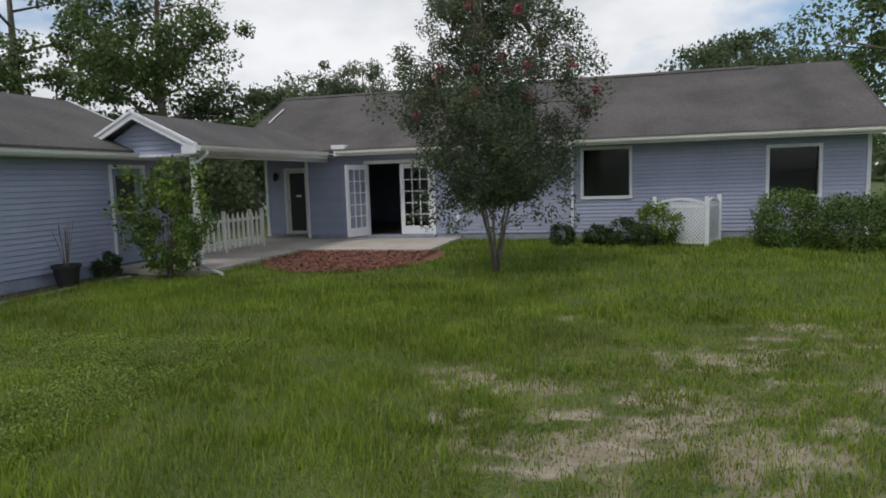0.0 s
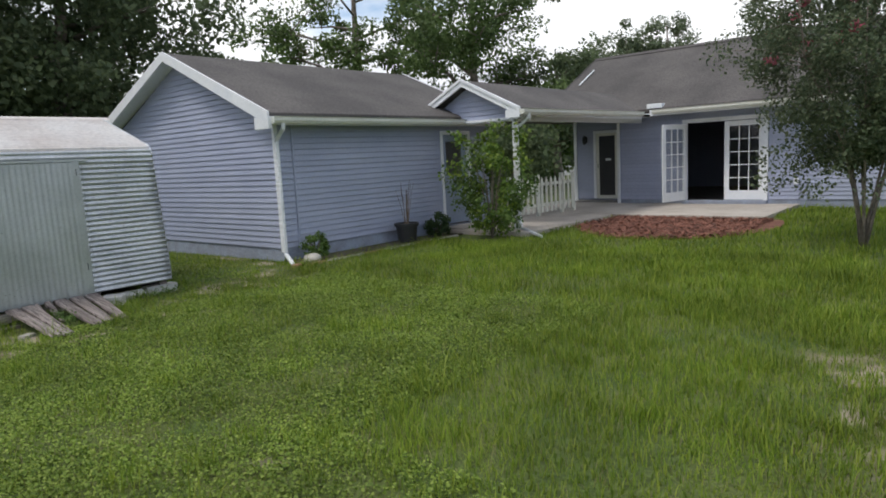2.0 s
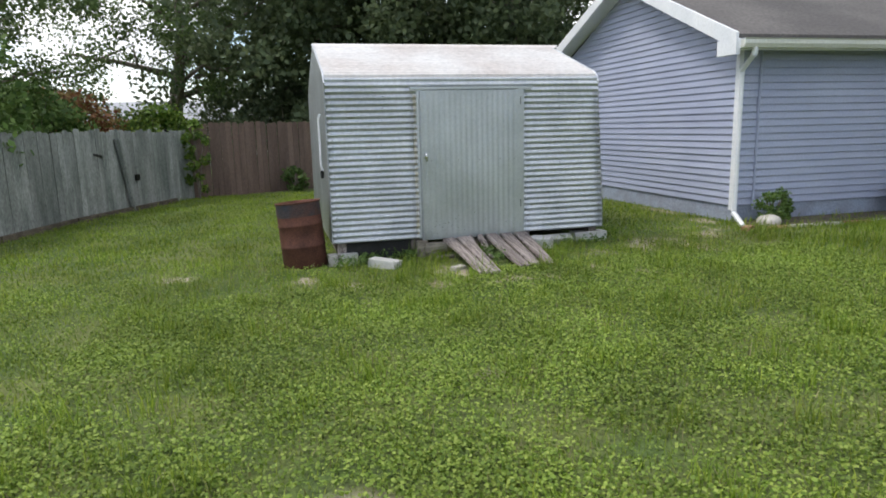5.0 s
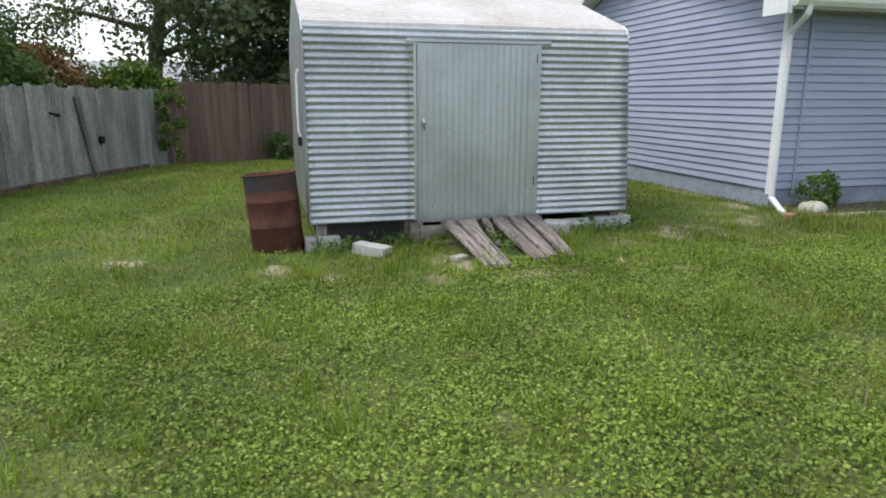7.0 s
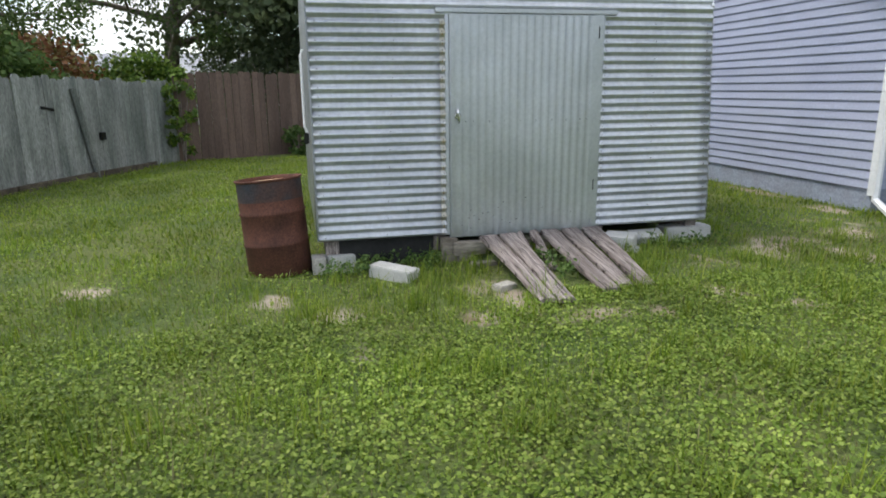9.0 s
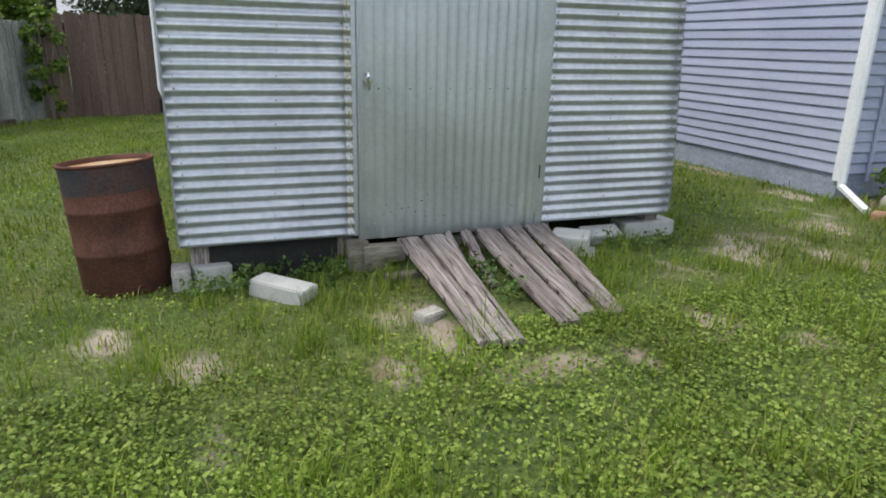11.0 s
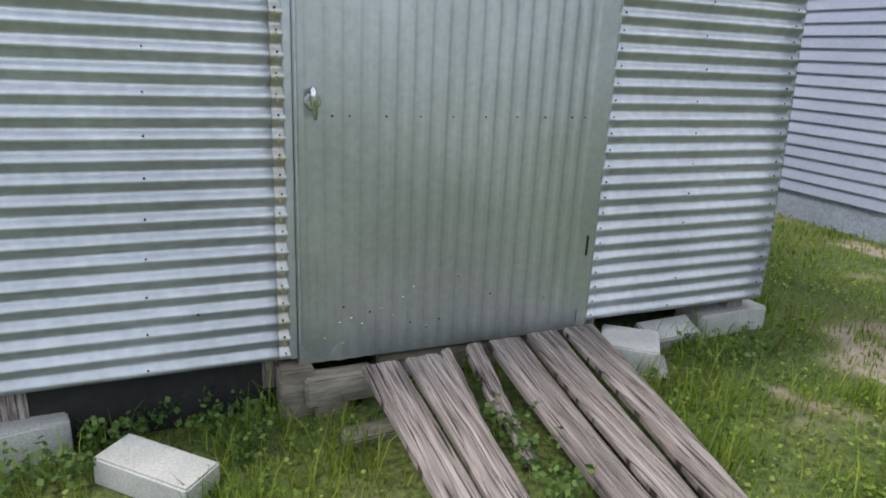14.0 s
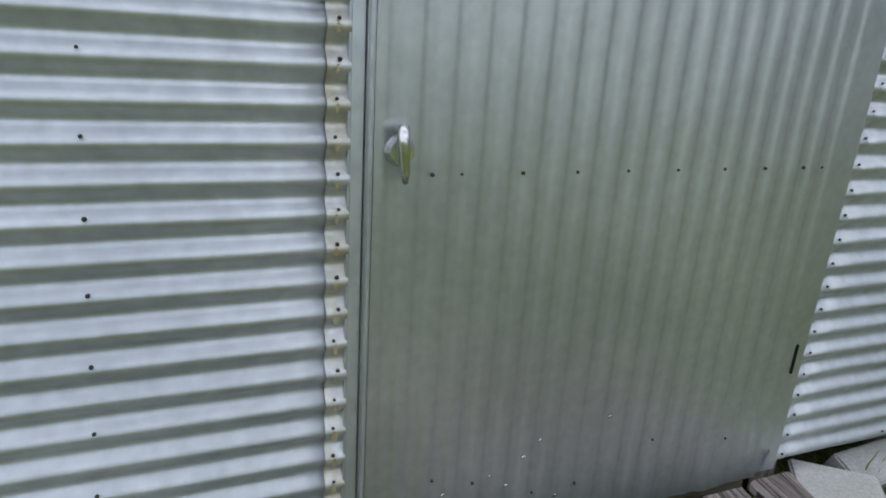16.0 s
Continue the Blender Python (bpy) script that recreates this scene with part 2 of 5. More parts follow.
M_SYC = leaf_mat("broad_tree_leaves", (0.06, 0.1, 0.03), (0.1, 0.155, 0.05), (0.17, 0.23, 0.08), 0.4)
M_PINE = leaf_mat("far_pine_needles", (0.09, 0.12, 0.07), (0.13, 0.165, 0.09), (0.19, 0.23, 0.13), 0.3)
M_RED = leaf_mat("reddish_leaves", (0.16, 0.06, 0.03), (0.22, 0.1, 0.04), (0.2, 0.2, 0.06), 0.25)


# ---- building blocks ----
def part(name, bm, material, parent=None, label="", smooth=False):
    me = bpy.data.meshes.new(name)
    bm.to_mesh(me)
    bm.free()
    me.materials.append(material)
    if smooth:
        for p in me.polygons:
            p.use_smooth = True
    ob = new(name, me)
    ob.parent = parent
    if label:
        ob["label"] = label
    return ob


def pydata(name, verts, faces, material, parent=None, smooth=False):
    me = bpy.data.meshes.new(name)
    me.from_pydata(verts, [], faces)
    me.materials.append(material)
    if smooth:
        for p in me.polygons:
            p.use_smooth = True
    ob = new(name, me)
    ob.parent = parent
    return ob


def box(x0, x1, y0, y1, z0, z1, bm=None, bevel=0.0):
    bm = bm or bmesh.new()
    m = Matrix.LocRotScale(((x0 + x1) / 2, (y0 + y1) / 2, (z0 + z1) / 2), None, (x1 - x0, y1 - y0, z1 - z0))
    made = bmesh.ops.create_cube(bm, size=1, matrix=m)
    if bevel:
        edges = {e for v in made["verts"] for e in v.link_edges}
        bmesh.ops.bevel(bm, geom=list(edges), offset=bevel, segments=2, affect="EDGES")
    return bm


def prism(points, bm=None):
    """A closed solid from two matching rings of points."""
    bm = bm or bmesh.new()
    a, b = [[bm.verts.new(p) for p in ring] for ring in points]
    n = len(a)
    bm.faces.new(a[::-1])
    bm.faces.new(b)
    for i in range(n):
        bm.faces.new((a[i], a[(i + 1) % n], b[(i + 1) % n], b[i]))
    bmesh.ops.recalc_face_normals(bm, faces=bm.faces)
    return bm


def tube(path, radii, sides=8, bm=None):
    """A round tapering rod along a path of points."""
    bm = bm or bmesh.new()
    rings, path = [], [Vector(p) for p in path]
    for i, p in enumerate(path):
        d = (path[min(i + 1, len(path) - 1)] - path[max(i - 1, 0)]).normalized()
        a = d.cross(Vector((0.3, 0.9, 0.1)) if abs(d.y) < 0.9 else Vector((1, 0, 0))).normalized()
        b = d.cross(a)
        r = radii[i] if isinstance(radii, (list, tuple)) else radii
        rings.append([bm.verts.new(p + r * (math.cos(k * math.tau / sides) * a + math.sin(k * math.tau / sides) * b)) for k in range(sides)])
    for u, v in zip(rings, rings[1:]):
        for k in range(sides):
            bm.faces.new((u[k], u[(k + 1) % sides], v[(k + 1) % sides], v[k]))
    bm.faces.new(rings[0][::-1])
    bm.faces.new(rings[-1])
    bmesh.ops.recalc_face_normals(bm, faces=bm.faces)
    return bm


def thing(name, label, category, group="", kind="", at=(0, 0, 0)):
    e = new(name)
    e.location = at
    return tagged(e, label, category, group, kind)


def setting(ob, label, category):
    return tagged(ob, label, category, kind="structure")


def lap_siding(parent, start, along, out, length, z0, z1, openings=(), edges=None, step=0.1):
    """Lapped boards on a wall, course by course, cut at openings (u0, u1, z0, z1); edges(z) gives the ends under a slope."""
    s, a, o = Vector(start), Vector(along), Vector(out)
    z = z0
    while z < z1 - 0.02:
        top = min(z + step, z1)
        lo, hi = (edges(z), edges(top)) if edges else ((0, length), (0, length))
        cuts = [(u0, u1) for u0, u1, b, t in openings if b < top - 0.02 and t > z + 0.02]
        spans, u = [], lo[0]
        for u0, u1 in sorted(cuts):
            if u0 > u:
                spans.append((u, u0))
            u = max(u, u1)
        spans.append((u, lo[1]))
        for u0, u1 in spans:
            if u1 - u0 < 0.03:
                continue
            t0, t1 = (max(u0, hi[0]), min(u1, hi[1])) if edges else (u0, u1)
            if t1 - t0 < 0.02:
                t0 = t1 = (u0 + u1) / 2
                t1 += 0.01
            def p(u, h, d):
                return s + a * u + o * d + Vector((0, 0, h))
            ring1 = [p(u0, z, 0.0), p(u0, z, 0.024), p(u0, z + 0.008, 0.026), p(t0, top + 0.004, 0.006), p(t0, top + 0.004, 0.0)]
            ring2 = [p(u1, z, 0.0), p(u1, z, 0.024), p(u1, z + 0.008, 0.026), p(t1, top + 0.004, 0.006), p(t1, top + 0.004, 0.0)]
            part("siding_board", prism((ring1, ring2)), M_SIDING, parent)
        z = top


def ground_z(x, y):
    """The lawn's height: level, falling away behind the shed and towards the drum's side of it."""
    fall = np.clip((2.0 - y) / 1.1, 0.0, 1.0) * np.clip((-4.0 - x) / 3.5, 0.0, 1.0) * np.clip((x + 15.0) / 4.0, 0.0, 1.0)
    return -0.12 - 0.012 * np.maximum(0.0, -(x + 11.0)) - 0.085 * fall * fall * (3 - 2 * fall)


# ---- ground ----
HOUSE_Y = 17.2
fx = np.concatenate([[-900, -300, -120, -60, -40, -30, -25], np.arange(-21, 11.01, 0.12), [13, 17, 25, 40, 60, 120, 300, 900]])
fy = np.concatenate([[-900, -300, -120, -60, -30, -15, -10], np.arange(-7, 18.01, 0.12), [20, 25, 35, 50, 80, 150, 300, 900]])
rng = np.random.default_rng(4)
PATCHES = [(0.2, 3.3, 1.0, 0.7), (1.3, 3.6, 1.3, 0.8), (1.3, 5.6, 1.2, 0.5), (2.4, 7.0, 1.0, 0.4), (1.0, 4.5, 1.2, 0.5), (2.6, 4.6, 1.5, 0.8), (3.4, 6.2, 1.3, 0.6), (1.2, 2.2, 1.6, 0.8),
           (2.9, 2.9, 1.4, 0.9), (-0.6, 4.6, 0.8, 0.5), (-0.4, 3.6, 0.8, 0.6), (0.1, 7.2, 0.5, 0.2), (2.9, 7.6, 0.8, 0.25), (1.7, 5.8, 1.0, 0.4), (-8.5, 0.1, 0.22, 0.15), (-7.8, 0.34, 0.2, 0.1), (-8.8, 4.5, 0.3, 0.3), (-9.3, 5.4, 0.4, 0.3), (-7.3, 0.6, 0.3, 0.12), (-7.7, 2.9, 0.3, 0.2), (-8.4, 3.3, 0.25, 0.2)]
SPOTS = [(-7.7, 1.32, 0.17, 0.12), (-7.45, 1.98, 0.13, 0.28), (-7.42, 2.35, 0.14, 0.12), (-7.3, 3.28, 0.16, 0.14), (-7.9, 1.6, 0.3, 0.12), (-8.05, 0.45, 0.16, 0.18), (-8.97, -1.25, 0.16, 0.22), (-8.25, 1.5, 0.2, 0.15), (-8.5, 3.95, 0.25, 0.25),
         (-9.9, 5.85, 0.4, 0.2), (-11.2, 5.95, 0.6, 0.15), (-8.9, 5.1, 0.3, 0.3), (1.95, 6.45, 0.3, 0.12), (1.3, 5.65, 0.3, 0.12), (2.5, 7.2, 0.35, 0.1), (0.15, 3.95, 0.3, 0.15), (0.3, 3.35, 0.5, 0.2), (1.25, 3.5, 0.6, 0.25),
         (-0.75, 4.65, 0.15, 0.2), (-1.2, 4.85, 0.12, 0.12), (1.0, 4.45, 0.35, 0.12), (-3.97, 0.08, 0.28, 0.16), (-8.74, 4.16, 0.3, 0.25), (-8.2, 4.6, 0.35, 0.2), (-3.3, 1.35, 0.1, 0.1), (-5.3, 1.0, 0.12, 0.1)]


def bare(x, y):
    """How bare the soil is at a place, 0 to 1."""
    v = 0.0
    for px, py, rx, ry in PATCHES:
        d = ((x - px) / rx) ** 2 + ((y - py) / ry) ** 2
        if d < 4:
            v = max(v, 1.25 * math.exp(-d))
    if v > 0.02:
        v *= 0.24 + 0.5 * noise.noise((x * 2.1, y * 2.1, 2.0)) + 0.6 * noise.noise((x * 5.3, y * 5.3, 5.0)) + 0.5 * noise.noise((x * 11, y * 11, 8.0))
    for px, py, rx, ry in SPOTS:
        d = ((x - px) / rx) ** 2 + ((y - py) / ry) ** 2
        if d < 4:
            v = max(v, math.exp(-1.5 * d) * (0.75 + 1.0 * noise.noise((x * 7, y * 7, 3.0))))
    return min(1.0, max(0.0, v))


gverts, gbare = [], []
for y in fy:
    for x in fx:
        b = bare(x, y) if -21 <= x <= 11 and -7 <= y <= 18 else 0.0
        near = -21 <= x <= 11 and -7 <= y <= 18
        gverts.append((x, y, ground_z(max(x, -30), y) + (0.012 * noise.noise((x * 1.3, y * 1.3, 0)) + 0.008 * noise.noise((x * 5, y * 5, 1)) if near else 0) - 0.012 * b))
        gbare.append(b)
nx = len(fx)
gfaces = [(j * nx + i, j * nx + i + 1, (j + 1) * nx + i + 1, (j + 1) * nx + i) for j in range(len(fy) - 1) for i in range(nx - 1)]

m = mat("lawn_soil", (0.06, 0.095, 0.018), (0.11, 0.13, 0.032), 0.95, scale=1.6, fine=45, grain=0.5, bump=0.8, dist=0.02)
n_, l_ = m.node_tree.nodes, m.node_tree.links
at_, mx_, sa_, no_ = n_.new("ShaderNodeAttribute"), n_.new("ShaderNodeMix"), n_.new("ShaderNodeValToRGB"), n_.new("ShaderNodeTexNoise")
at_.attribute_name = "bare"
mx_.data_type = "RGBA"
no_.inputs["Scale"].default_value, no_.inputs["Detail"].default_value = 17.0, 7
sa_.color_ramp.elements[0].color, sa_.color_ramp.elements[1].color = (0.19, 0.145, 0.09, 1), (0.38, 0.32, 0.255, 1)
sa_.color_ramp.elements[0].position, sa_.color_ramp.elements[1].position = 0.38, 0.62
link_ = m.node_tree.nodes["Principled BSDF"].inputs["Base Color"].links[0].from_socket
l_.new(no_.outputs["Fac"], sa_.inputs["Fac"])
n2_, ad_, sm_ = n_.new("ShaderNodeTexNoise"), n_.new("ShaderNodeMath"), n_.new("ShaderNodeMapRange")
n2_.inputs["Scale"].default_value, n2_.inputs["Detail"].default_value = 13.0, 7
ad_.operation = "ADD"
l_.new(at_.outputs["Fac"], ad_.inputs[0])
l_.new(n2_.outputs["Fac"], ad_.inputs[1])
sm_.interpolation_type = "SMOOTHSTEP"
sm_.inputs["From Min"].default_value, sm_.inputs["From Max"].default_value = 0.6, 1.06
l_.new(ad_.outputs["Value"], sm_.inputs["Value"])
l_.new(sm_.outputs["Result"], mx_.inputs["Factor"])
l_.new(link_, mx_.inputs[6])
l_.new(sa_.outputs["Color"], mx_.inputs[7])
l_.new(mx_.outputs[2], m.node_tree.nodes["Principled BSDF"].inputs["Base Color"])
ground = pydata("ground", gverts, gfaces, m, smooth=True)
ground.data.attributes.new("bare", "FLOAT", "POINT").data.foreach_set("value", np.array(gbare, dtype=np.float32))
setting(ground, "patchy green lawn with bare sandy soil", "ground")

# ---- patio ----
patio = setting(thing("pavement", "tan concrete patio slab beside the house", "patio"), "", "")
part("slab", box(-10.35, -3.9, 14.1, 17.2, -0.2, -0.03, bevel=0.01), M_CONC, patio)
part("slab", box(-10.35, -7.35, 10.3, 14.092, -0.2, -0.03, bevel=0.01), M_CONC, patio)
part("slab", box(-10.35, -8.64, 17.208, 18.0, -0.2, -0.03, bevel=0.01), M_CONC, patio)

# ---- main house ----
HX0, HX1 = -10.45, 6.25
hw = setting(thing("wall_house", "blue-grey lap siding house wall", "wall"), "", "")
OPEN = [(-6.74, -4.63, 0.02, 2.2), (-0.56, 0.76, 0.98, 2.34), (4.0, 5.22, 0.9, 2.2)]
bm = bmesh.new()
for u0, u1 in ((-8.6, -6.74), (-4.63, -0.56), (0.76, 4.0), (5.22, HX1)):
    box(u0, u1, HOUSE_Y, HOUSE_Y + 0.14, -0.2, 2.5, bm)
for u0, u1, b, t in OPEN:
    box(u0, u1, HOUSE_Y, HOUSE_Y + 0.14, t, 2.5, bm)
    box(u0, u1, HOUSE_Y, HOUSE_Y + 0.14, -0.2, b, bm)
part("wall_core", bm, M_FOUND, hw)
bm = box(-8.6, -8.46, HOUSE_Y + 0.14, 18.0, -0.2, 2.5)
box(HX0, -9.79, 18.0, 18.14, -0.2, 2.5, bm)
box(-8.95, -8.46, 18.0, 18.14, -0.2, 2.5, bm)
box(-9.79, -8.95, 18.0, 18.14, 2.12, 2.5, bm)
box(-9.79, -8.95, 18.0, 18.14, -0.2, 0.02, bm)
part("wall_core", bm, M_FOUND, hw)
lap_siding(hw, (-8.6, HOUSE_Y, 0), (1, 0, 0), (0, -1, 0), HX1 + 8.6, 0.08, 2.46, [(u0 + 8.6 - 0.02, u1 + 8.6 + 0.02, b, t) for u0, u1, b, t in OPEN])
lap_siding(hw, (HX0, 18.0, 0), (1, 0, 0), (0, -1, 0), 1.84, 0.05, 2.46, [(HX0 * -1 - 9.79, HX0 * -1 - 8.95, 0, 2.12)])
bm = box(HX0 - 0.02, HX0 + 0.07, 17.94, 18.03, -0.03, 2.46)
part("corner_trim", bm, M_WHITE, hw)
part("corner_trim", box(-8.65, -8.57, 17.155, 17.21, -0.03, 2.46), M_WHITE, hw)
part("corner_trim", box(HX1 - 0.06, HX1 + 0.03, 17.16, 17.3, -0.1, 2.46), M_WHITE, hw)
side = setting(thing("wall_house_side", "blue-grey side and back walls of the house", "wall"), "", "")
bm = box(HX0, HX0 + 0.14, 18.14, 24, -0.2, 2.5)
box(HX1 - 0.14, HX1, HOUSE_Y + 0.14, 24, -0.2, 2.5, bm)
box(HX0, HX1, 24, 24.14, -0.2, 2.5, bm)
part("wall_core", bm, M_SIDING, side)
for gx in (HX0, HX1 - 0.14):
    part("gable", prism(([(gx, 16.9, 2.45), (gx, 20.6, 4.4), (gx, 24.2, 2.45)], [(gx + 0.14, 16.9, 2.45), (gx + 0.14, 20.6, 4.4), (gx + 0.14, 24.2, 2.45)])), M_SIDING, side)
floor = setting(part("floor", box(HX0 + 0.14, HX1 - 0.14, HOUSE_Y + 0.14, 24, -0.1, 0.0), M_ROOM), "dim interior floor of the house", "floor")
ceiling = setting(part("ceiling", box(HX0 + 0.14, HX1 - 0.14, HOUSE_Y + 0.14, 24, 2.42, 2.47), M_ROOM), "dim interior ceiling of the house", "ceiling")


def roof(name, label, prof, x0, x1, axis="x", thick=0.09):
    """A pitched roof: prof lists (across, height) from eave to eave; it runs from x0 to x1 along the axis."""
    r = setting(thing(name, label, "roof"), "", "")
    for a, b in zip(prof, prof[1:]):
        quad = [(a[0], a[1]), (b[0], b[1]), (b[0], b[1] - thick), (a[0], a[1] - thick)]
        rings = [[(u, q, h) if axis == "x" else (q, u, h) for q, h in quad] for u in (x0, x1)]
        part("roof_slope", prism(rings), M_ROOF, r)
    return r


hr = roof("roof_house", "dark grey shingle roof of the house", [(16.6, 2.56), (20.6, 4.62), (24.6, 2.56)], -11.0, 6.62)
part("ridge_cap", prism(([(-11.0, 20.45, 4.57), (-11.0, 20.6, 4.66), (-11.0, 20.75, 4.57)], [(4.3, 20.45, 4.57), (4.3, 20.6, 4.66), (4.3, 20.75, 4.57)])), M_ROOF, hr)
part("fascia", box(-7.4, 6.62, 16.52, 16.6, 2.36, 2.52), M_WHITE, hr)
part("soffit", box(-11.0, 6.62, 16.6, HOUSE_Y, 2.42, 2.44), M_SOFFIT, hr)
for u, w in ((-11.02, 1), (6.6, 1)):
    part("rake_board", prism(([(u, 16.55, 2.4), (u, 16.55, 2.56), (u, 20.6, 4.64), (u, 20.6, 4.48)], [(u + 0.04, 16.55, 2.4), (u + 0.04, 16.55, 2.56), (u + 0.04, 20.6, 4.64), (u + 0.04, 20.6, 4.48)])), M_ROOF, hr)


def gutter(name, p0, p1, out, label):
    """A K-profile gutter from p0 to p1 that leans out."""
    g = thing(name, label, "gutter")
    p0, p1, o = Vector(p0), Vector(p1), Vector(out)
    prof = [(0, 0), (0.075, 0), (0.105, 0.05), (0.105, 0.1), (0.12, 0.115), (0.1, 0.115), (0.092, 0.1), (0.092, 0.054), (0.068, 0.012), (0.012, 0.012), (0.012, 0.11), (0, 0.11)]
    part("trough", prism([[p + o * d + Vector((0, 0, h)) for d, h in prof] for p in (p0, p1)]), M_VINYL, g)
    return g


gutter("gutter", (-7.3, 16.52, 2.4), (6.58, 16.52, 2.4), (0, -1, 0), "cream metal rain gutter along the house eave")
vent = thing("roof_vent", "white box vent on the dark roof edge", "vent")
part("vent_box", box(-7.5, -7.08, 16.55, 16.85, 2.56, 2.68, bevel=0.015), M_WHITE, vent)
pipe = thing("roof_strip", "pale metal flashing strip on the roof", "flashing")
part("strip", prism(([(-10.6, 18.6, 3.62), (-10.55, 18.6, 3.62), (-10.55, 19.6, 4.14), (-10.6, 19.6, 4.14)], [(-10.6, 18.6, 3.64), (-10.55, 18.6, 3.64), (-10.55, 19.6, 4.16), (-10.6, 19.6, 4.16)])), M_SOFFIT, pipe)


def trim_frame(parent, x0, x1, z0, z1, y, w=0.09, bottom=True, material=None, deep=0.05):
    material = material or M_WHITE
    part("trim", box(x0 - w, x0, y - deep, y + 0.1, z0 - (w if bottom else 0), z1 + w), material, parent)
    part("trim", box(x1, x1 + w, y - deep, y + 0.1, z0 - (w if bottom else 0), z1 + w), material, parent)
    part("trim", box(x0, x1, y - deep, y + 0.1, z1, z1 + w), material, parent)
    if bottom:
        part("sill", box(x0, x1, y - deep - 0.015, y + 0.1, z0 - w, z0), material, parent)


def house_window(name, x0, x1, z0, z1):
    w = setting(thing(name, "white framed window with dark glass", "window"), "", "")
    trim_frame(w, x0, x1, z0, z1, HOUSE_Y, 0.075)
    zm = z0 + (z1 - z0) * 0.55
    part("window_frame", box(x0, x1, HOUSE_Y + 0.03, HOUSE_Y + 0.07, zm - 0.02, zm + 0.02), M_BLACKMETAL, w)
    for a, b in ((z0, zm - 0.02), (zm + 0.02, z1)):
        part("pane", box(x0, x1, HOUSE_Y + 0.04, HOUSE_Y + 0.05, a, b), M_GLASS, w)
    # black sheet behind the panes, in place of the unlit room's darkness
    part("unlit_room_sheet", box(x0 + 0.02, x1 - 0.02, HOUSE_Y + 0.1, HOUSE_Y + 0.11, z0, z1), M_DARK, w)
    return w


house_window("window_1", -0.49, 0.7, 1.04, 2.27)
house_window("window_2", 4.05, 5.16, 0.96, 2.14)

# French doors
fd = setting(thing("door_1", "white French doors, one leaf standing open", "door"), "", "")
trim_frame(fd, -6.66, -4.72, 0.06, 2.12, HOUSE_Y, 0.1, bottom=False)
part("threshold", box(-6.74, -4.62, HOUSE_Y - 0.16, HOUSE_Y + 0.12, -0.03, 0.06, bevel=0.008), M_FOUND, fd)


def french_leaf(m, w=0.96, h=2.03):
    """A glazed leaf, hinged at its own origin, running along +x."""
    leaf = thing("door_leaf", "", "")
    leaf.parent = fd
    leaf.matrix_basis = m
    st = 0.12
    bm = box(0, st, -0.02, 0.02, 0, h)
    box(w - st, w, -0.02, 0.02, 0, h, bm)
    box(st, w - st, -0.02, 0.02, 0, 0.24, bm)
    box(st, w - st, -0.02, 0.02, h - 0.13, h, bm)
    gw, gh = (w - 2 * st) / 3, (h - 0.37) / 5
    for i in (1, 2):
        box(st + i * gw - 0.012, st + i * gw + 0.012, -0.016, 0.016, 0.24, h - 0.13, bm)
    for j in range(1, 5):
        box(st, w - st, -0.015, 0.015, 0.24 + j * gh - 0.012, 0.24 + j * gh + 0.012, bm)
    part("leaf_frame", bm, M_WHITE, leaf)
    part("pane", box(st, w - st, -0.004, 0.004, 0.24, h - 0.13), M_GLASS, leaf)
    bm = tube([(w - 0.06, -0.02, 1.0), (w - 0.06, -0.06, 1.0), (w - 0.15, -0.065, 1.0)], 0.011)
    tube([(w - 0.06, -0.02, 1.13), (w - 0.06, -0.045, 1.13)], 0.025, 10, bm)
    part("handle", bm, M_BLACKMETAL, leaf, "dark lever handle")
    return leaf


french_leaf(pose(-6.65, HOUSE_Y - 0.05, 0.07, 0, 0, -108))
french_leaf(pose(-4.73, HOUSE_Y + 0.06, 0.07, 0, 0, 180))

sd = setting(thing("door_2", "dark screened back door in a white frame", "door"), "", "")
trim_frame(sd, -9.72, -9.02, 0.04, 2.03, 18.0, 0.085, bottom=False)
bm = box(-9.72, -9.63, 17.98, 18.02, 0.04, 2.03)
box(-9.11, -9.02, 17.98, 18.02, 0.04, 2.03, bm)
box(-9.63, -9.11, 17.98, 18.02, 0.04, 0.14, bm)
box(-9.63, -9.11, 17.98, 18.02, 1.95, 2.03, bm)
part("screen_frame", bm, M_VINYL, sd)
part("screen", box(-9.63, -9.11, 17.995, 18.005, 0.14, 1.95), M_SCREEN, sd)
part("notice", box(-9.42, -9.24, 17.985, 17.992, 1.2, 1.27), M_SOFFIT, sd)
part("door_handle", tube([(-9.65, 17.97, 1.0), (-9.65, 17.94, 1.0), (-9.65, 17.94, 1.1)], 0.01), M_BLACKMETAL, sd)
lamp = thing("wall_lamp", "small black lantern on the porch wall", "lamp")
part("backplate", box(-10.1, -10.02, 17.95, 17.98, 1.78, 1.96), M_BLACKMETAL, lamp)
part("lantern", tube([(-10.06, 17.86, 1.72), (-10.06, 17.86, 1.76), (-10.06, 17.86, 1.92), (-10.06, 17.86, 2.0)], [0.03, 0.055, 0.07, 0.01], 6), M_BLACKMETAL, lamp)
out = thing("outlet_cover", "white outdoor outlet cover on siding", "outlet")
part("cover", box(-4.02, -3.92, 17.13, 17.18, 0.45, 0.6, bevel=0.01), M_WHITE, out)

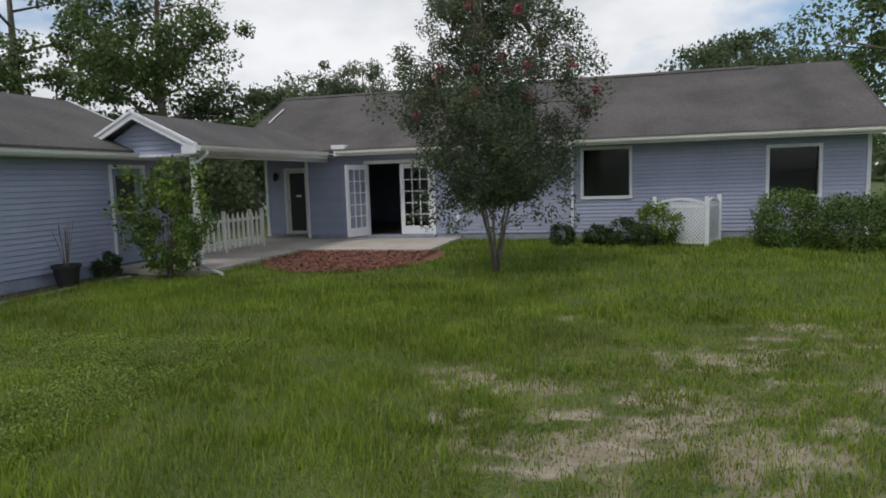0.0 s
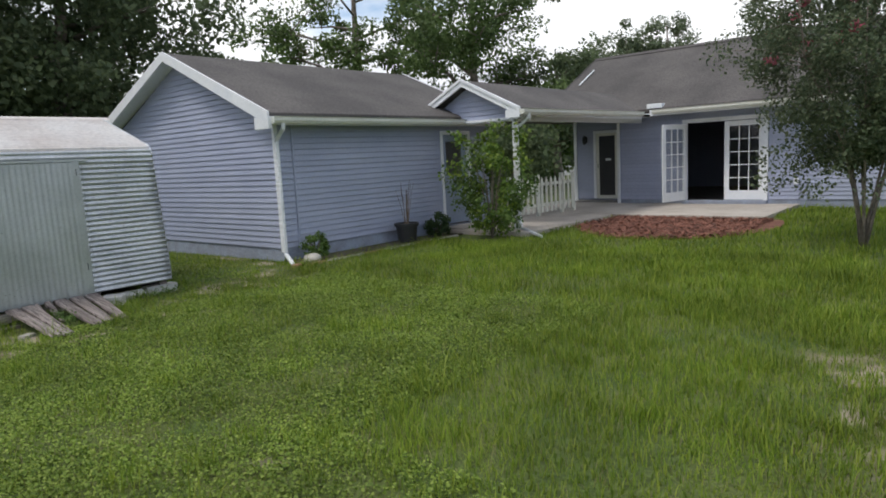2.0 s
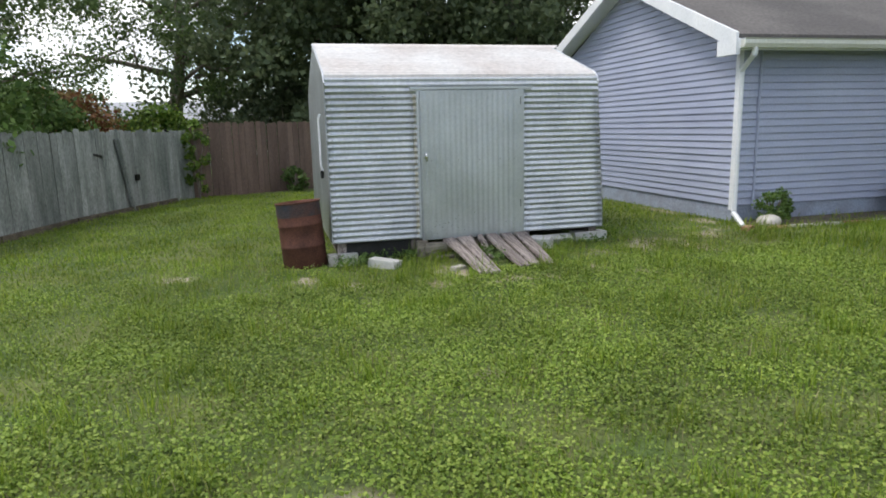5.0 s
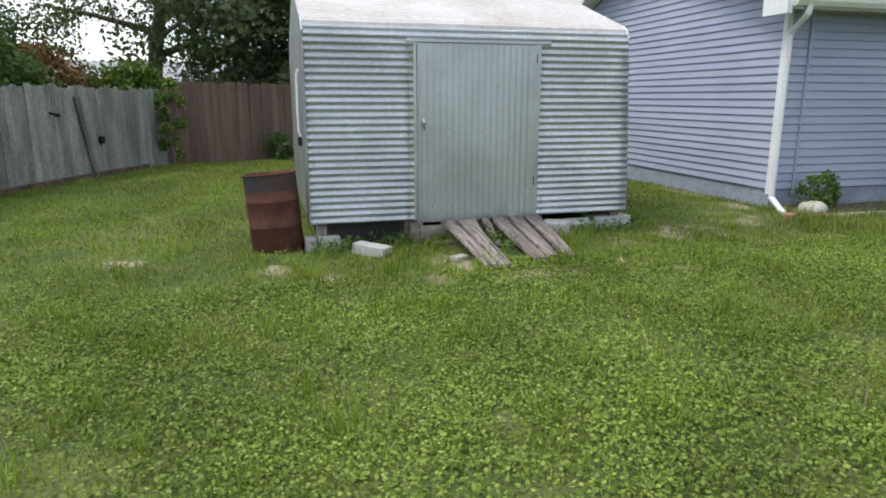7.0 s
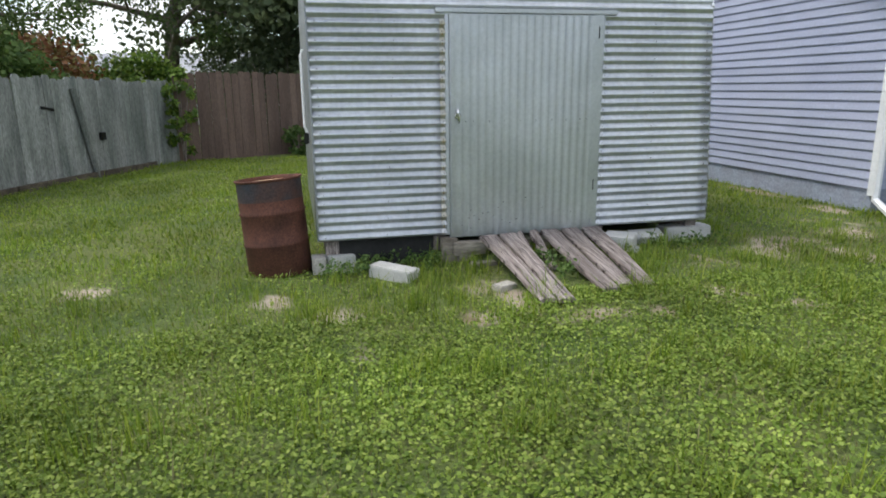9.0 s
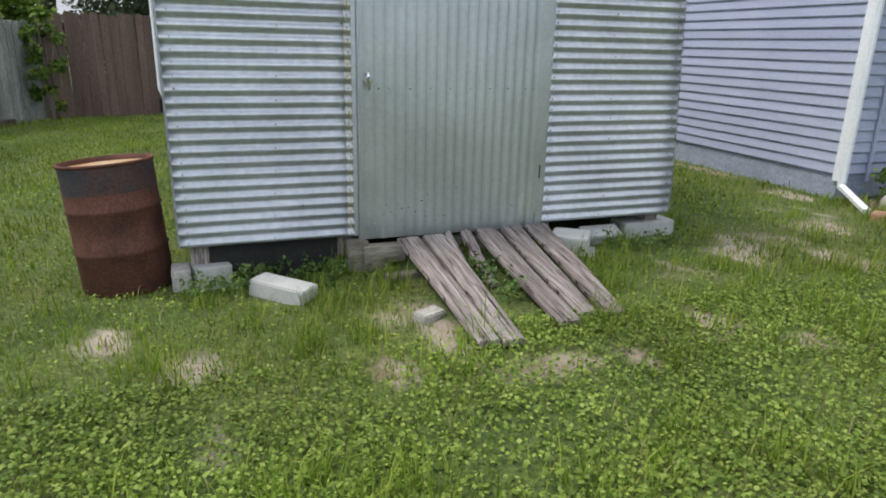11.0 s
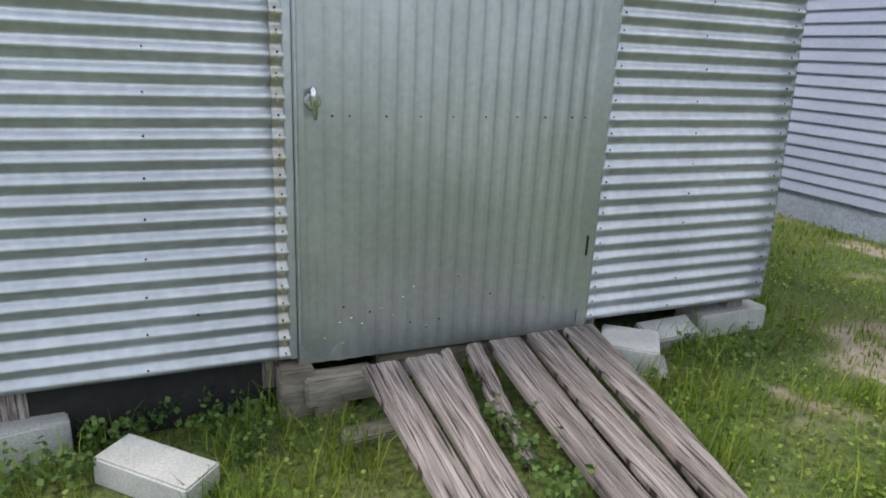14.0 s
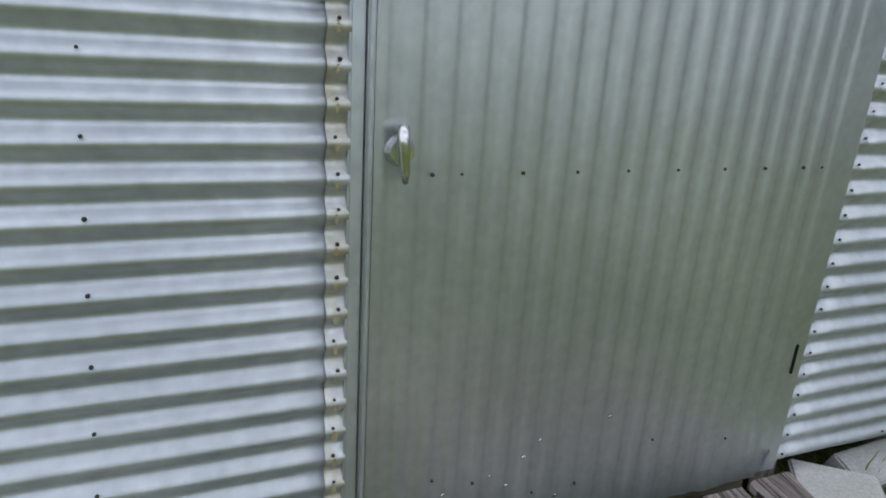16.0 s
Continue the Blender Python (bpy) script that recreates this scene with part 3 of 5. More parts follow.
# ---- garage ----
GX, GY0, GY1, GXL = -9.65, 6.1, 12.2, -15.7
RX, RZ, EZ = -12.5, 3.8, 2.42
gw = setting(thing("wall_garage_side", "blue-grey lap siding garage wall", "wall"), "", "")
bm = box(GX - 0.14, GX, GY0, 10.5, -0.3, 2.45)
box(GX - 0.14, GX, 11.4, GY1, -0.3, 2.45, bm)
box(GX - 0.14, GX, 10.5, 11.4, 2.05, 2.45, bm)
box(GX - 0.14, GX, 10.5, 11.4, -0.3, 0.02, bm)
part("foundation", bm, M_FOUND, gw)
lap_siding(gw, (GX, GY0, 0), (0, 1, 0), (1, 0, 0), GY1 - GY0, 0.12, 2.4, [(10.48 - GY0, 11.42 - GY0, 0, 2.06)])
gf = setting(thing("wall_garage_gable", "blue-grey lap siding gable end wall", "wall"), "", "")
part("foundation", prism(([(GXL, GY0, -0.35), (GX - 0.142, GY0, -0.35), (GX - 0.142, GY0, 2.4), (RX, GY0, 3.64), (GXL, GY0, 2.4)], [(GXL, GY0 + 0.14, -0.35), (GX - 0.142, GY0 + 0.14, -0.35), (GX - 0.142, GY0 + 0.14, 2.4), (RX, GY0 + 0.14, 3.64), (GXL, GY0 + 0.14, 2.4)])), M_FOUND, gf)


def gable_edges(z):
    k = max(0.0, (z - 2.34) / (3.68 - 2.34))
    return (k * (RX - GXL), (GX - GXL) - k * (GX - RX))


lap_siding(gf, (GXL, GY0, 0), (1, 0, 0), (0, -1, 0), GX - GXL, 0.12, 3.64, edges=gable_edges)
gb = setting(thing("wall_garage_back", "blue-grey back walls of the garage", "wall"), "", "")
bm = box(GXL, GXL + 0.14, GY0 + 0.14, GY1, -0.35, 2.45)
box(GXL, GX - 0.14, GY1 - 0.14, GY1, -0.35, 2.45, bm)
part("wall_core", bm, M_SIDING, gb)
part("gable", prism(([(GXL, GY1 - 0.14, 2.45), (GX, GY1 - 0.14, 2.45), (RX, GY1 - 0.14, 3.64)], [(GXL, GY1, 2.45), (GX, GY1, 2.45), (RX, GY1, 3.64)])), M_SIDING, gb)
part("corner_trim", box(GX - 0.035, GX + 0.032, GY0 - 0.032, GY0 + 0.035, 0.06, 2.4), M_WHITE, gf)
gr = roof("roof_garage", "dark grey shingle garage roof", [(-9.32, EZ), (RX, RZ), (-16.04, EZ)], 5.78, 12.45, axis="y")
for sx, ex in ((1, -9.3), (-1, -16.06)):
    part("rake_board", prism(([(ex, 5.74, EZ - 0.2), (ex, 5.74, EZ + 0.02), (RX, 5.74, RZ + 0.02), (RX, 5.74, RZ - 0.16)], [(ex, 5.78, EZ - 0.2), (ex, 5.78, EZ + 0.02), (RX, 5.78, RZ + 0.02), (RX, 5.78, RZ - 0.16)])), M_WHITE, gr)
    a = ex - sx * 0.02
    part("rake_soffit", prism(([(a, 5.78, EZ - 0.13), (RX, 5.78, RZ - 0.13), (RX, 5.78, RZ - 0.11), (a, 5.78, EZ - 0.11)], [(a, GY0, EZ - 0.13), (RX, GY0, RZ - 0.13), (RX, GY0, RZ - 0.11), (a, GY0, EZ - 0.11)])), M_SOFFIT, gr)
    part("rake_board", prism(([(ex, 12.45, EZ - 0.14), (ex, 12.45, EZ + 0.02), (RX, 12.45, RZ + 0.02), (RX, 12.45, RZ - 0.14)], [(ex, 12.49, EZ - 0.14), (ex, 12.49, EZ + 0.02), (RX, 12.49, RZ + 0.02), (RX, 12.49, RZ - 0.14)])), M_WHITE, gr)
part("eave_return", box(-9.66, -9.28, 5.73, 5.8, 2.16, 2.36), M_WHITE, gr)
part("fascia", box(-9.36, -9.3, 5.78, 12.45, 2.22, 2.36), M_WHITE, gr)
part("soffit", box(-9.65, -9.36, 5.8, 12.45, 2.25, 2.27), M_SOFFIT, gr)
gutter("gutter", (-9.3, 5.8, 2.24), (-9.3, 11.0, 2.24), (1, 0, 0), "cream metal rain gutter along the garage eave")


def downspout(name, path, label, w=0.035):
    d = thing(name, label, "downspout")
    path = [Vector(p) for p in path]
    for i, (a, b) in enumerate(zip(path, path[1:])):
        part("pipe", tube([a, b], w, 6), M_WHITE, d)
        if i:
            part("elbow", tube([a - (a - path[i - 1]).normalized() * 0.05, a, a + (b - a).normalized() * 0.05], w * 1.1, 6), M_WHITE, d)
    return d


downspout("downspout", [(-9.24, 6.0, 2.25), (-9.26, 6.0, 2.16), (-9.59, 6.09, 1.98), (-9.59, 6.09, 0.02), (-9.15, 5.9, -0.1)], "white metal downspout at the garage corner")
downspout("downspout", [(-0.78, 16.42, 2.4), (-0.78, 16.5, 2.3), (-0.78, 17.12, 2.1), (-0.78, 17.12, 0.05), (-1.05, 16.3, -0.08)], "white metal downspout on the house wall")
conduit = thing("conduit", "thin blue-grey painted pipe on the siding", "pipe")
part("pipe", tube([(-9.61, 6.42, 0.05), (-9.61, 6.42, 2.25)], 0.018, 8), M_SIDING, conduit)
gd = setting(thing("door_3", "blue-grey garage side door in white trim", "door"), "", "")
for a, b in ((10.42, 10.5), (11.4, 11.48)):
    part("trim", box(GX - 0.05, GX + 0.035, a, b, 0.0, 2.13), M_WHITE, gd)
part("trim", box(GX - 0.05, GX + 0.035, 10.5, 11.4, 2.05, 2.13), M_WHITE, gd)
part("door_panel", box(GX - 0.09, GX - 0.05, 10.5, 11.4, 0.05, 2.05), M_BLUEDOOR, gd)
part("door_window", box(GX - 0.052, GX - 0.045, 10.68, 11.22, 1.15, 1.9), M_SCREEN, gd)
step_ = thing("door_step", "grey concrete step at the garage door", "step")
part("slab", box(-9.62, -9.05, 10.35, 11.45, -0.14, 0.01, bevel=0.015), M_CONC, step_)

# ---- covered porch ----
PX, PE, PY = -9.08, 1.45, 10.6
pr = roof("roof_porch", "dark grey shingle roof of the covered porch", [(PX - PE, 2.47), (PX, 3.16), (PX + PE, 2.47)], PY, 18.4, axis="y")
for s_ in (-1, 1):
    e = PX + s_ * (PE + 0.02)
    part("rake_board", prism(([(e, PY - 0.05, 2.3), (e, PY - 0.05, 2.48), (PX, PY - 0.05, 3.19), (PX, PY - 0.05, 3.03)], [(e, PY, 2.3), (e, PY, 2.48), (PX, PY, 3.19), (PX, PY, 3.03)])), M_WHITE, pr)
    e = PX + s_ * (PE - 0.04)
    part("shingle_mould", prism(([(e, PY - 0.075, 2.44), (e, PY - 0.075, 2.5), (PX, PY - 0.075, 3.2), (PX, PY - 0.075, 3.14)], [(e, PY - 0.05, 2.44), (e, PY - 0.05, 2.5), (PX, PY - 0.05, 3.2), (PX, PY - 0.05, 3.14)])), M_WHITE, pr)
part("eave_return", box(PX + PE - 0.32, PX + PE + 0.02, PY - 0.06, PY + 0.02, 2.28, 2.44), M_WHITE, pr)
part("fascia", box(PX + PE - 0.02, PX + PE + 0.02, PY, 16.5, 2.3, 2.44), M_WHITE, pr)
part("beam", box(PX - PE + 0.15, PX + PE - 0.3, PY + 0.24, PY + 0.36, 2.24, 2.3), M_WHITE, pr)
part("beam", box(PX + PE - 0.38, PX + PE - 0.26, PY + 0.24, 17.15, 2.22, 2.36), M_SOFFIT, pr)
part("porch_ceiling", box(-9.62, PX + PE - 0.04, PY + 0.36, 17.15, 2.36, 2.38), M_SOFFIT, pr)
pg = setting(thing("wall_porch_gable", "blue-grey sided gable over the porch", "wall"), "", "")
part("gable_core", prism(([(PX - PE + 0.1, PY + 0.25, 2.3), (PX + PE - 0.1, PY + 0.25, 2.3), (PX, PY + 0.25, 3.03)], [(PX - PE + 0.1, PY + 0.3, 2.3), (PX + PE - 0.1, PY + 0.3, 2.3), (PX, PY + 0.3, 3.03)])), M_SIDING, pg)
lap_siding(pg, (PX - PE, PY + 0.25, 0), (1, 0, 0), (0, -1, 0), 2 * PE, 2.3, 3.03, edges=lambda z: (0.1 + (PE - 0.1) * (z - 2.3) / 0.74, 2 * PE - 0.1 - (PE - 0.1) * (z - 2.3) / 0.74))
part("gable_trim", box(PX - PE + 0.1, PX + PE - 0.1, PY + 0.2, PY + 0.25, 2.26, 2.31), M_WHITE, pg)
gutter("gutter", (PX + PE + 0.02, PY - 0.05, 2.33), (PX + PE + 0.02, 16.42, 2.37), (1, 0, 0), "cream metal rain gutter along the porch eave")
post = thing("porch_post", "white square porch post", "post")
part("shaft", box(-8.0, -7.9, 10.84, 10.94, -0.03, 2.3, bevel=0.006), M_WHITE, post)
part("base", box(-8.02, -7.88, 10.82, 10.96, -0.03, 0.09, bevel=0.006), M_WHITE, post)
downspout("downspout", [(-7.53, 10.78, 2.36), (-7.54, 10.78, 2.26), (-7.84, 10.78, 2.08), (-7.84, 10.78, 0.02), (-6.97, 10.2, -0.08)], "white metal downspout on the porch post")

# picket fence across the back of the porch
pf = thing("picket_fence", "white wooden picket fence closing the porch", "fence")
fa, fb = Vector((-9.0, 12.2, 0)), Vector((-8.82, 14.95, 0))
dirn = (fb - fa).normalized()
L = (fb - fa).length
n = int(L / 0.19)
me = None
for i in range(n):
    p = fa + dirn * (0.06 + i * L / n)
    if me is None:
        bm = prism(([(-0.011, -0.045, 0.06), (-0.011, 0.045, 0.06), (-0.011, 0.045, 0.86), (-0.011, 0, 0.95), (-0.011, -0.045, 0.86)], [(0.011, -0.045, 0.06), (0.011, 0.045, 0.06), (0.011, 0.045, 0.86), (0.011, 0, 0.95), (0.011, -0.045, 0.86)]))
        ob = part("picket", bm, M_VINYL, pf)
        me = ob.data
    else:
        ob = new("picket", me)
        ob.parent = pf
    ob.location = p
for z in (0.2, 0.72):
    part("rail", prism(([fa + Vector((-0.05, 0, z)), fa + Vector((-0.012, 0, z)), fa + Vector((-0.012, 0, z + 0.08)), fa + Vector((-0.05, 0, z + 0.08))], [fb + Vector((-0.05, 0, z)), fb + Vector((-0.012, 0, z)), fb + Vector((-0.012, 0, z + 0.08)), fb + Vector((-0.05, 0, z + 0.08))])), M_VINYL, pf)
for k in (0.0, 0.42, 0.8, 1.0):
    p = fa.lerp(fb, k)
    part("post", box(p.x - 0.11, p.x - 0.02, p.y - 0.045, p.y + 0.045, -0.1, 1.0, bevel=0.008), M_VINYL, pf)

# ---- metal shed ----
SX, SY0, SY1, SZ0 = -9.03, 0.405, 3.72, 0.055
DY0, DY1, DZ1 = 1.44, 2.68, 1.745
PITCH, AMP = 0.066, 0.0102
shed = thing("metal_shed", "corrugated galvanised metal garden shed on blocks", "shed", at=(0, 0, 0))


def shed_profile():
    """The line from the wall's foot over the rounded eave to the ridge, as (x, z, normal x, normal z)."""
    pts, r, rise = [], 0.17, math.atan2(0.48, 1.42)
    for k in range(241):
        pts.append((SX, SZ0 + (1.77 - SZ0) * k / 240, 1.0, 0.0))
    turn = math.pi / 2 - rise
    for k in range(1, 21):
        a = turn * k / 20
        pts.append((SX - r + r * math.cos(a), 1.77 + r * math.sin(a), math.cos(a), math.sin(a)))
    x, z = pts[-1][0], pts[-1][1]
    for k in range(1, 161):
        d = 1.42 * k / 160
        pts.append((x - d * math.cos(rise), z + d * math.sin(rise), math.sin(rise), math.cos(rise)))
    return pts


def wavy(pts, y0, y1, off=0.0, amp=AMP, dents=()):
    """A corrugated sheet along the profile, with the waves parallel to y."""
    verts, faces, s, last = [], [], 0.0, None
    ys = np.linspace(y0, y1, max(2, int((y1 - y0) / 0.11) + 1))
    for x, z, nx_, nz_ in pts:
        s += 0 if last is None else math.hypot(x - last[0], z - last[1])
        last = (x, z)
        for y in ys:
            d = off + amp * math.sin(math.tau * s / PITCH)
            d += 0.004 * noise.noise((y * 1.7, z * 1.1, 3.0)) + 0.0016 * noise.noise((y * 7, z * 9, 7.0))
            for dy, dz, rad, deep in dents:
                q = ((y - dy) / rad) ** 2 + ((z - dz) / (rad * 0.35)) ** 2
                if q < 4:
                    d -= deep * math.exp(-q)
            yl = y - 0.09 * max(0.0, (y - 2.3) / 1.42) * min(1.0, max(0.0, (z - 0.3) / 1.5))
            verts.append((x + nx_ * d, yl, z + nz_ * d))
    ny = len(ys)
    for j in range(len(pts) - 1):
        for i in range(ny - 1):
            a = j * ny + i
            faces.append((a, a + 1, a + ny + 1, a + ny))
    return verts, faces


prof = shed_profile()
low = [p for p in prof if p[1] <= DZ1 + 0.001 and p[2] > 0.99]
high = [p for p in prof if p[1] >= DZ1 - 0.06]
k0 = len([p for p in prof if p[1] < DZ1 - 0.06])


def sheet(name, pts, y0, y1, material, off=0.0, dents=()):
    v, f = wavy(pts, y0, y1, off, dents=dents)
    ob = pydata(name, v, f, material, shed, smooth=True)
    mod = ob.modifiers.new("thickness", "SOLIDIFY")
    mod.thickness, mod.offset = 0.0015, -1
    return ob


sheet("wall_sheet", low, SY0, DY0 - 0.032, M_GALV, dents=((0.62, 1.07, 0.2, 0.02), (1.0, 0.5, 0.12, 0.006)))
sheet("wall_sheet", low, DY1 + 0.008, SY1, M_GALV, dents=((3.1, 1.0, 0.3, 0.007), (2.9, 0.3, 0.15, 0.009), (3.2, 0.28, 0.12, 0.008)))
v, f = wavy(low, DY0 - 0.074, DY0 - 0.031, 0.0022)
pydata("lap_strip", v, f, M_GALVSTAIN, shed, smooth=True)
v, f = wavy(low, DY1 + 0.006, DY1 + 0.05, 0.0022)
pydata("lap_strip", v, f, M_GALV, shed, smooth=True)
# header over the door and the front of the roof carry on the same waves


def tail(pts_from, pts_to):
    v, f = wavy(prof, SY0, SY1, 0.0035)
    ny = len(np.linspace(SY0, SY1, max(2, int((SY1 - SY0) / 0.11) + 1)))
    v = v[pts_from * ny : pts_to * ny]
    rows_ = pts_to - pts_from
    f = [(j * ny + i, j * ny + i + 1, (j + 1) * ny + i + 1, (j + 1) * ny + i) for j in range(rows_ - 1) for i in range(ny - 1)]
    return v, f


v, f = tail(k0, 252)
ob = pydata("header_sheet", v, f, M_GALV, shed, smooth=True)
v, f = tail(251, len(prof))
ob = pydata("roof_sheet", v, f, M_GALV_ROOF, shed, smooth=True)
ridge_x, ridge_z = prof[-1][0], prof[-1][1]
v2 = [(2 * ridge_x - x, y, z) for x, y, z in v]
ob = pydata("roof_sheet", v2, [q[::-1] for q in f], M_GALV_ROOF, shed, smooth=True)
BX = 2 * ridge_x - SX
part("ridge_cap", prism(([(ridge_x - 0.12, SY0 - 0.01, ridge_z - 0.03), (ridge_x, SY0 - 0.01, ridge_z + 0.018), (ridge_x + 0.12, SY0 - 0.01, ridge_z - 0.03), (ridge_x, SY0 - 0.01, ridge_z - 0.01)], [(ridge_x - 0.12, SY1 + 0.01, ridge_z - 0.03), (ridge_x, SY1 + 0.01, ridge_z + 0.018), (ridge_x + 0.12, SY1 + 0.01, ridge_z - 0.03), (ridge_x, SY1 + 0.01, ridge_z - 0.01)])), M_GALV_ROOF, shed)


def end_sheet(y, out, lean=0.0):
    """A gable end of upright corrugated metal under the curved eaves."""
    verts, faces = [], []
    fr = [(x, z) for x, z, *_ in prof]
    xs = np.linspace(SX, BX, 221)
    px, pz = np.array([p[0] for p in fr[240:]])[::-1], np.array([p[1] for p in fr[240:]])[::-1]
    for x in xs:
        u = x if x > ridge_x else 2 * ridge_x - x
        h = np.interp(u, px, pz) - 0.012
        d = out * (0.006 + 0.006 * math.sin(math.tau * x / 0.068))
        verts += [(x, y + d, SZ0), (x, y + d, 0.3), (x, y + d - lean, h)]
    for i in range(len(xs) - 1):
        for j in (0, 1):
            faces.append((3 * i + j, 3 * i + 3 + j, 3 * i + 4 + j, 3 * i + 1 + j))
    return pydata("end_sheet", verts, faces, M_GALV_DOOR, shed, smooth=True)


end_sheet(SY0, -1)
end_sheet(SY1, 1, 0.09)
part("back_wall", box(BX - 0.01, BX, SY0, SY1, SZ0, 1.8), M_GALV_DOOR, shed)
part("floor_deck", box(BX, SX - 0.03, SY0 + 0.02, SY1 - 0.02, SZ0 + 0.0, SZ0 + 0.03), M_PLANK, shed)
for y in (SY0 + 0.1, DY0 - 0.08, DY1 + 0.05, SY1 - 0.1):
    part("skid", box(BX + 0.05, SX - 0.05, y - 0.05, y + 0.05, -0.08, SZ0 + 0.0), M_PLANK, shed)
for y, out in ((SY0 - 0.006, 1), (SY1 + 0.006, 1)):
    top_y = y - (0.09 if y > 2 else 0)
    bm = tube([(SX - 0.012, y, SZ0), (SX - 0.012, y, 0.3), (SX - 0.012, top_y, 1.77)] + [(x + 0.002 * a, top_y, z + 0.002 * b) for x, z, a, b in prof[244::8]], [0.007] * 3 + [0.013] * len(prof[244::8]), 8)
    part("corner_trim", bm, M_GALV, shed)
# side latch
bm = tube([(-9.55, SY0 - 0.03, 0.85), (-9.55, SY0 - 0.05, 0.9), (-9.55, SY0 - 0.05, 1.45), (-9.55, SY0 - 0.03, 1.5)], 0.012)
part("side_latch", bm, M_WHITE, shed, "pale side latch bar")
part("side_lock", box(-9.57, -9.53, SY0 - 0.06, SY0 - 0.02, 0.76, 0.85, bevel=0.008), M_BLACKMETAL, shed)

# door: upright fine corrugation in a flat folded frame
dv, df = [], []
dys = np.linspace(DY0 + 0.008, DY1 - 0.08, 260)
dzs = np.linspace(0.035, DZ1 - 0.02, 34)
for z in dzs:
    for y in dys:
        edge = min(1.0, (z - 0.03) / 0.06)
        d = 0.0018 * math.tanh(1.8 * math.sin(math.tau * (y - DY0) / 0.0635)) + 0.0045 * noise.noise((y * 1.5, z * 1.2, 9)) + 0.002 * noise.noise((y * 6, z * 5, 4))
        if z < 0.32:
            d += 0.007 * max(0.0, noise.noise((y * 14, z * 16, 1.5))) * (0.4 - z) / 0.3
        dv.append((SX + 0.022 + d, y, z))
nd = len(dys)
for j in range(len(dzs) - 1):
    for i in range(nd - 1):
        a = j * nd + i
        df.append((a, a + 1, a + nd + 1, a + nd))
door = pydata("door", dv, df, M_GALV_DOOR, shed, smooth=True)
door["label"] = "dull grey-green corrugated metal door"
part("door_edge", box(SX - 0.01, SX + 0.02, DY0 - 0.006, DY0 + 0.012, 0.03, DZ1 - 0.01, bevel=0.003), M_GALV_DOOR, door)
part("door_edge", box(SX - 0.01, SX + 0.023, DY1 - 0.085, DY1 - 0.004, 0.045, DZ1 - 0.01, bevel=0.004), M_GALV_DOOR, door)
part("door_backing", box(SX - 0.012, SX - 0.002, DY0, DY1, 0.04, DZ1), M_DARK, door)
for y0, y1 in ((DY0 - 0.036, DY0 - 0.008), (DY1 - 0.001, DY1 + 0.012)):
    part("jamb_strip", box(SX - 0.012, SX + 0.013, y0, y1, SZ0, DZ1 + 0.02, bevel=0.004), M_GALV, shed)
part("door_rib", tube([(SX + 0.022, DY0 + 0.002, 0.05), (SX + 0.022, DY0 + 0.002, DZ1 - 0.03)], 0.005, 6), M_GALV, door)
part("drip_strip", box(SX + 0.004, SX + 0.03, DY0 - 0.11, DY1 + 0.11, DZ1 - 0.012, DZ1 + 0.02, bevel=0.005), M_GALV_DOOR, shed)
# handle
bm = tube([(SX + 0.03, 1.492, 1.02), (SX + 0.052, 1.492, 1.027), (SX + 0.056, 1.494, 1.005), (SX + 0.052, 1.5, 0.95), (SX + 0.045, 1.502, 0.93)], [0.012, 0.013, 0.011, 0.008, 0.005], 10)
handle = part("handle", bm, M_STEEL, door, "bright steel turn handle", smooth=True)
part("handle_plate", tube([(SX + 0.024, 1.496, 0.985), (SX + 0.04, 1.496, 0.985)], [0.03, 0.022], 12), M_STEEL, door)
for z in (0.41, 1.6):
    part("hinge", box(SX + 0.018, SX + 0.029, DY1 - 0.044, DY1 - 0.036, z - 0.045, z + 0.045, bevel=0.003), M_BLACKMETAL, door, "black hinge pin")
# bent corner scraps at the door's foot
for y, z, a in ((DY0 + 0.0, 0.06, 20), (DY0 + 0.09, 0.055, -30), (DY1 - 0.06, 0.07, 15)):
    bm = prism(([(0, 0, 0), (0, 0.035, 0.012), (0.004, 0.014, 0.06)], [(0.004, 0, 0), (0.004, 0.035, 0.012), (0.012, 0.014, 0.06)]))
    ob = part("bent_scrap", bm, M_GALV, door)
    ob.matrix_basis = pose(SX + 0.028, y, z, a, 0, 0)

# small bright dents near the door's foot
for k, (y, z) in enumerate(((1.53, 0.13), (1.585, 0.185), (1.63, 0.2), (1.67, 0.17), (1.7, 0.215), (1.745, 0.225), (1.79, 0.19), (1.83, 0.26), (1.87, 0.3), (2.06, 0.33), (1.6, 0.1), (1.93, 0.13))):
    bm = bmesh.new()
    bmesh.ops.create_icosphere(bm, subdivisions=1, radius=0.005, matrix=Matrix.Diagonal((0.35, 1.3, 0.7 + 0.3 * (k % 2), 1)))
    ob = part("dent", bm, M_STEEL, door)
    ob.matrix_basis = pose(SX + 0.024, y, z, 20 * (k % 3), 0, 0)

# screws
bm = tube([(0, 0, 0), (0.004, 0, 0), (0.006, 0, 0)], [0.0042, 0.0042, 0.002], 8)
screw_ob = part("screw", bm, M_SCREW, shed)
screw_me = screw_ob.data
bm = bmesh.new()
bmesh.ops.create_circle(bm, cap_ends=True, radius=0.0075, segments=10, matrix=Matrix.Rotation(radians(90), 4, "Y"))
for v_ in bm.verts:
    v_.co.z = v_.co.z * 1.7 - 0.012
    v_.co.y *= 0.8 + 0.3 * noise.noise(v_.co * 60)
stain_ob = part("rust_stain", bm, M_RUSTDOT, shed)
stain_me = stain_ob.data


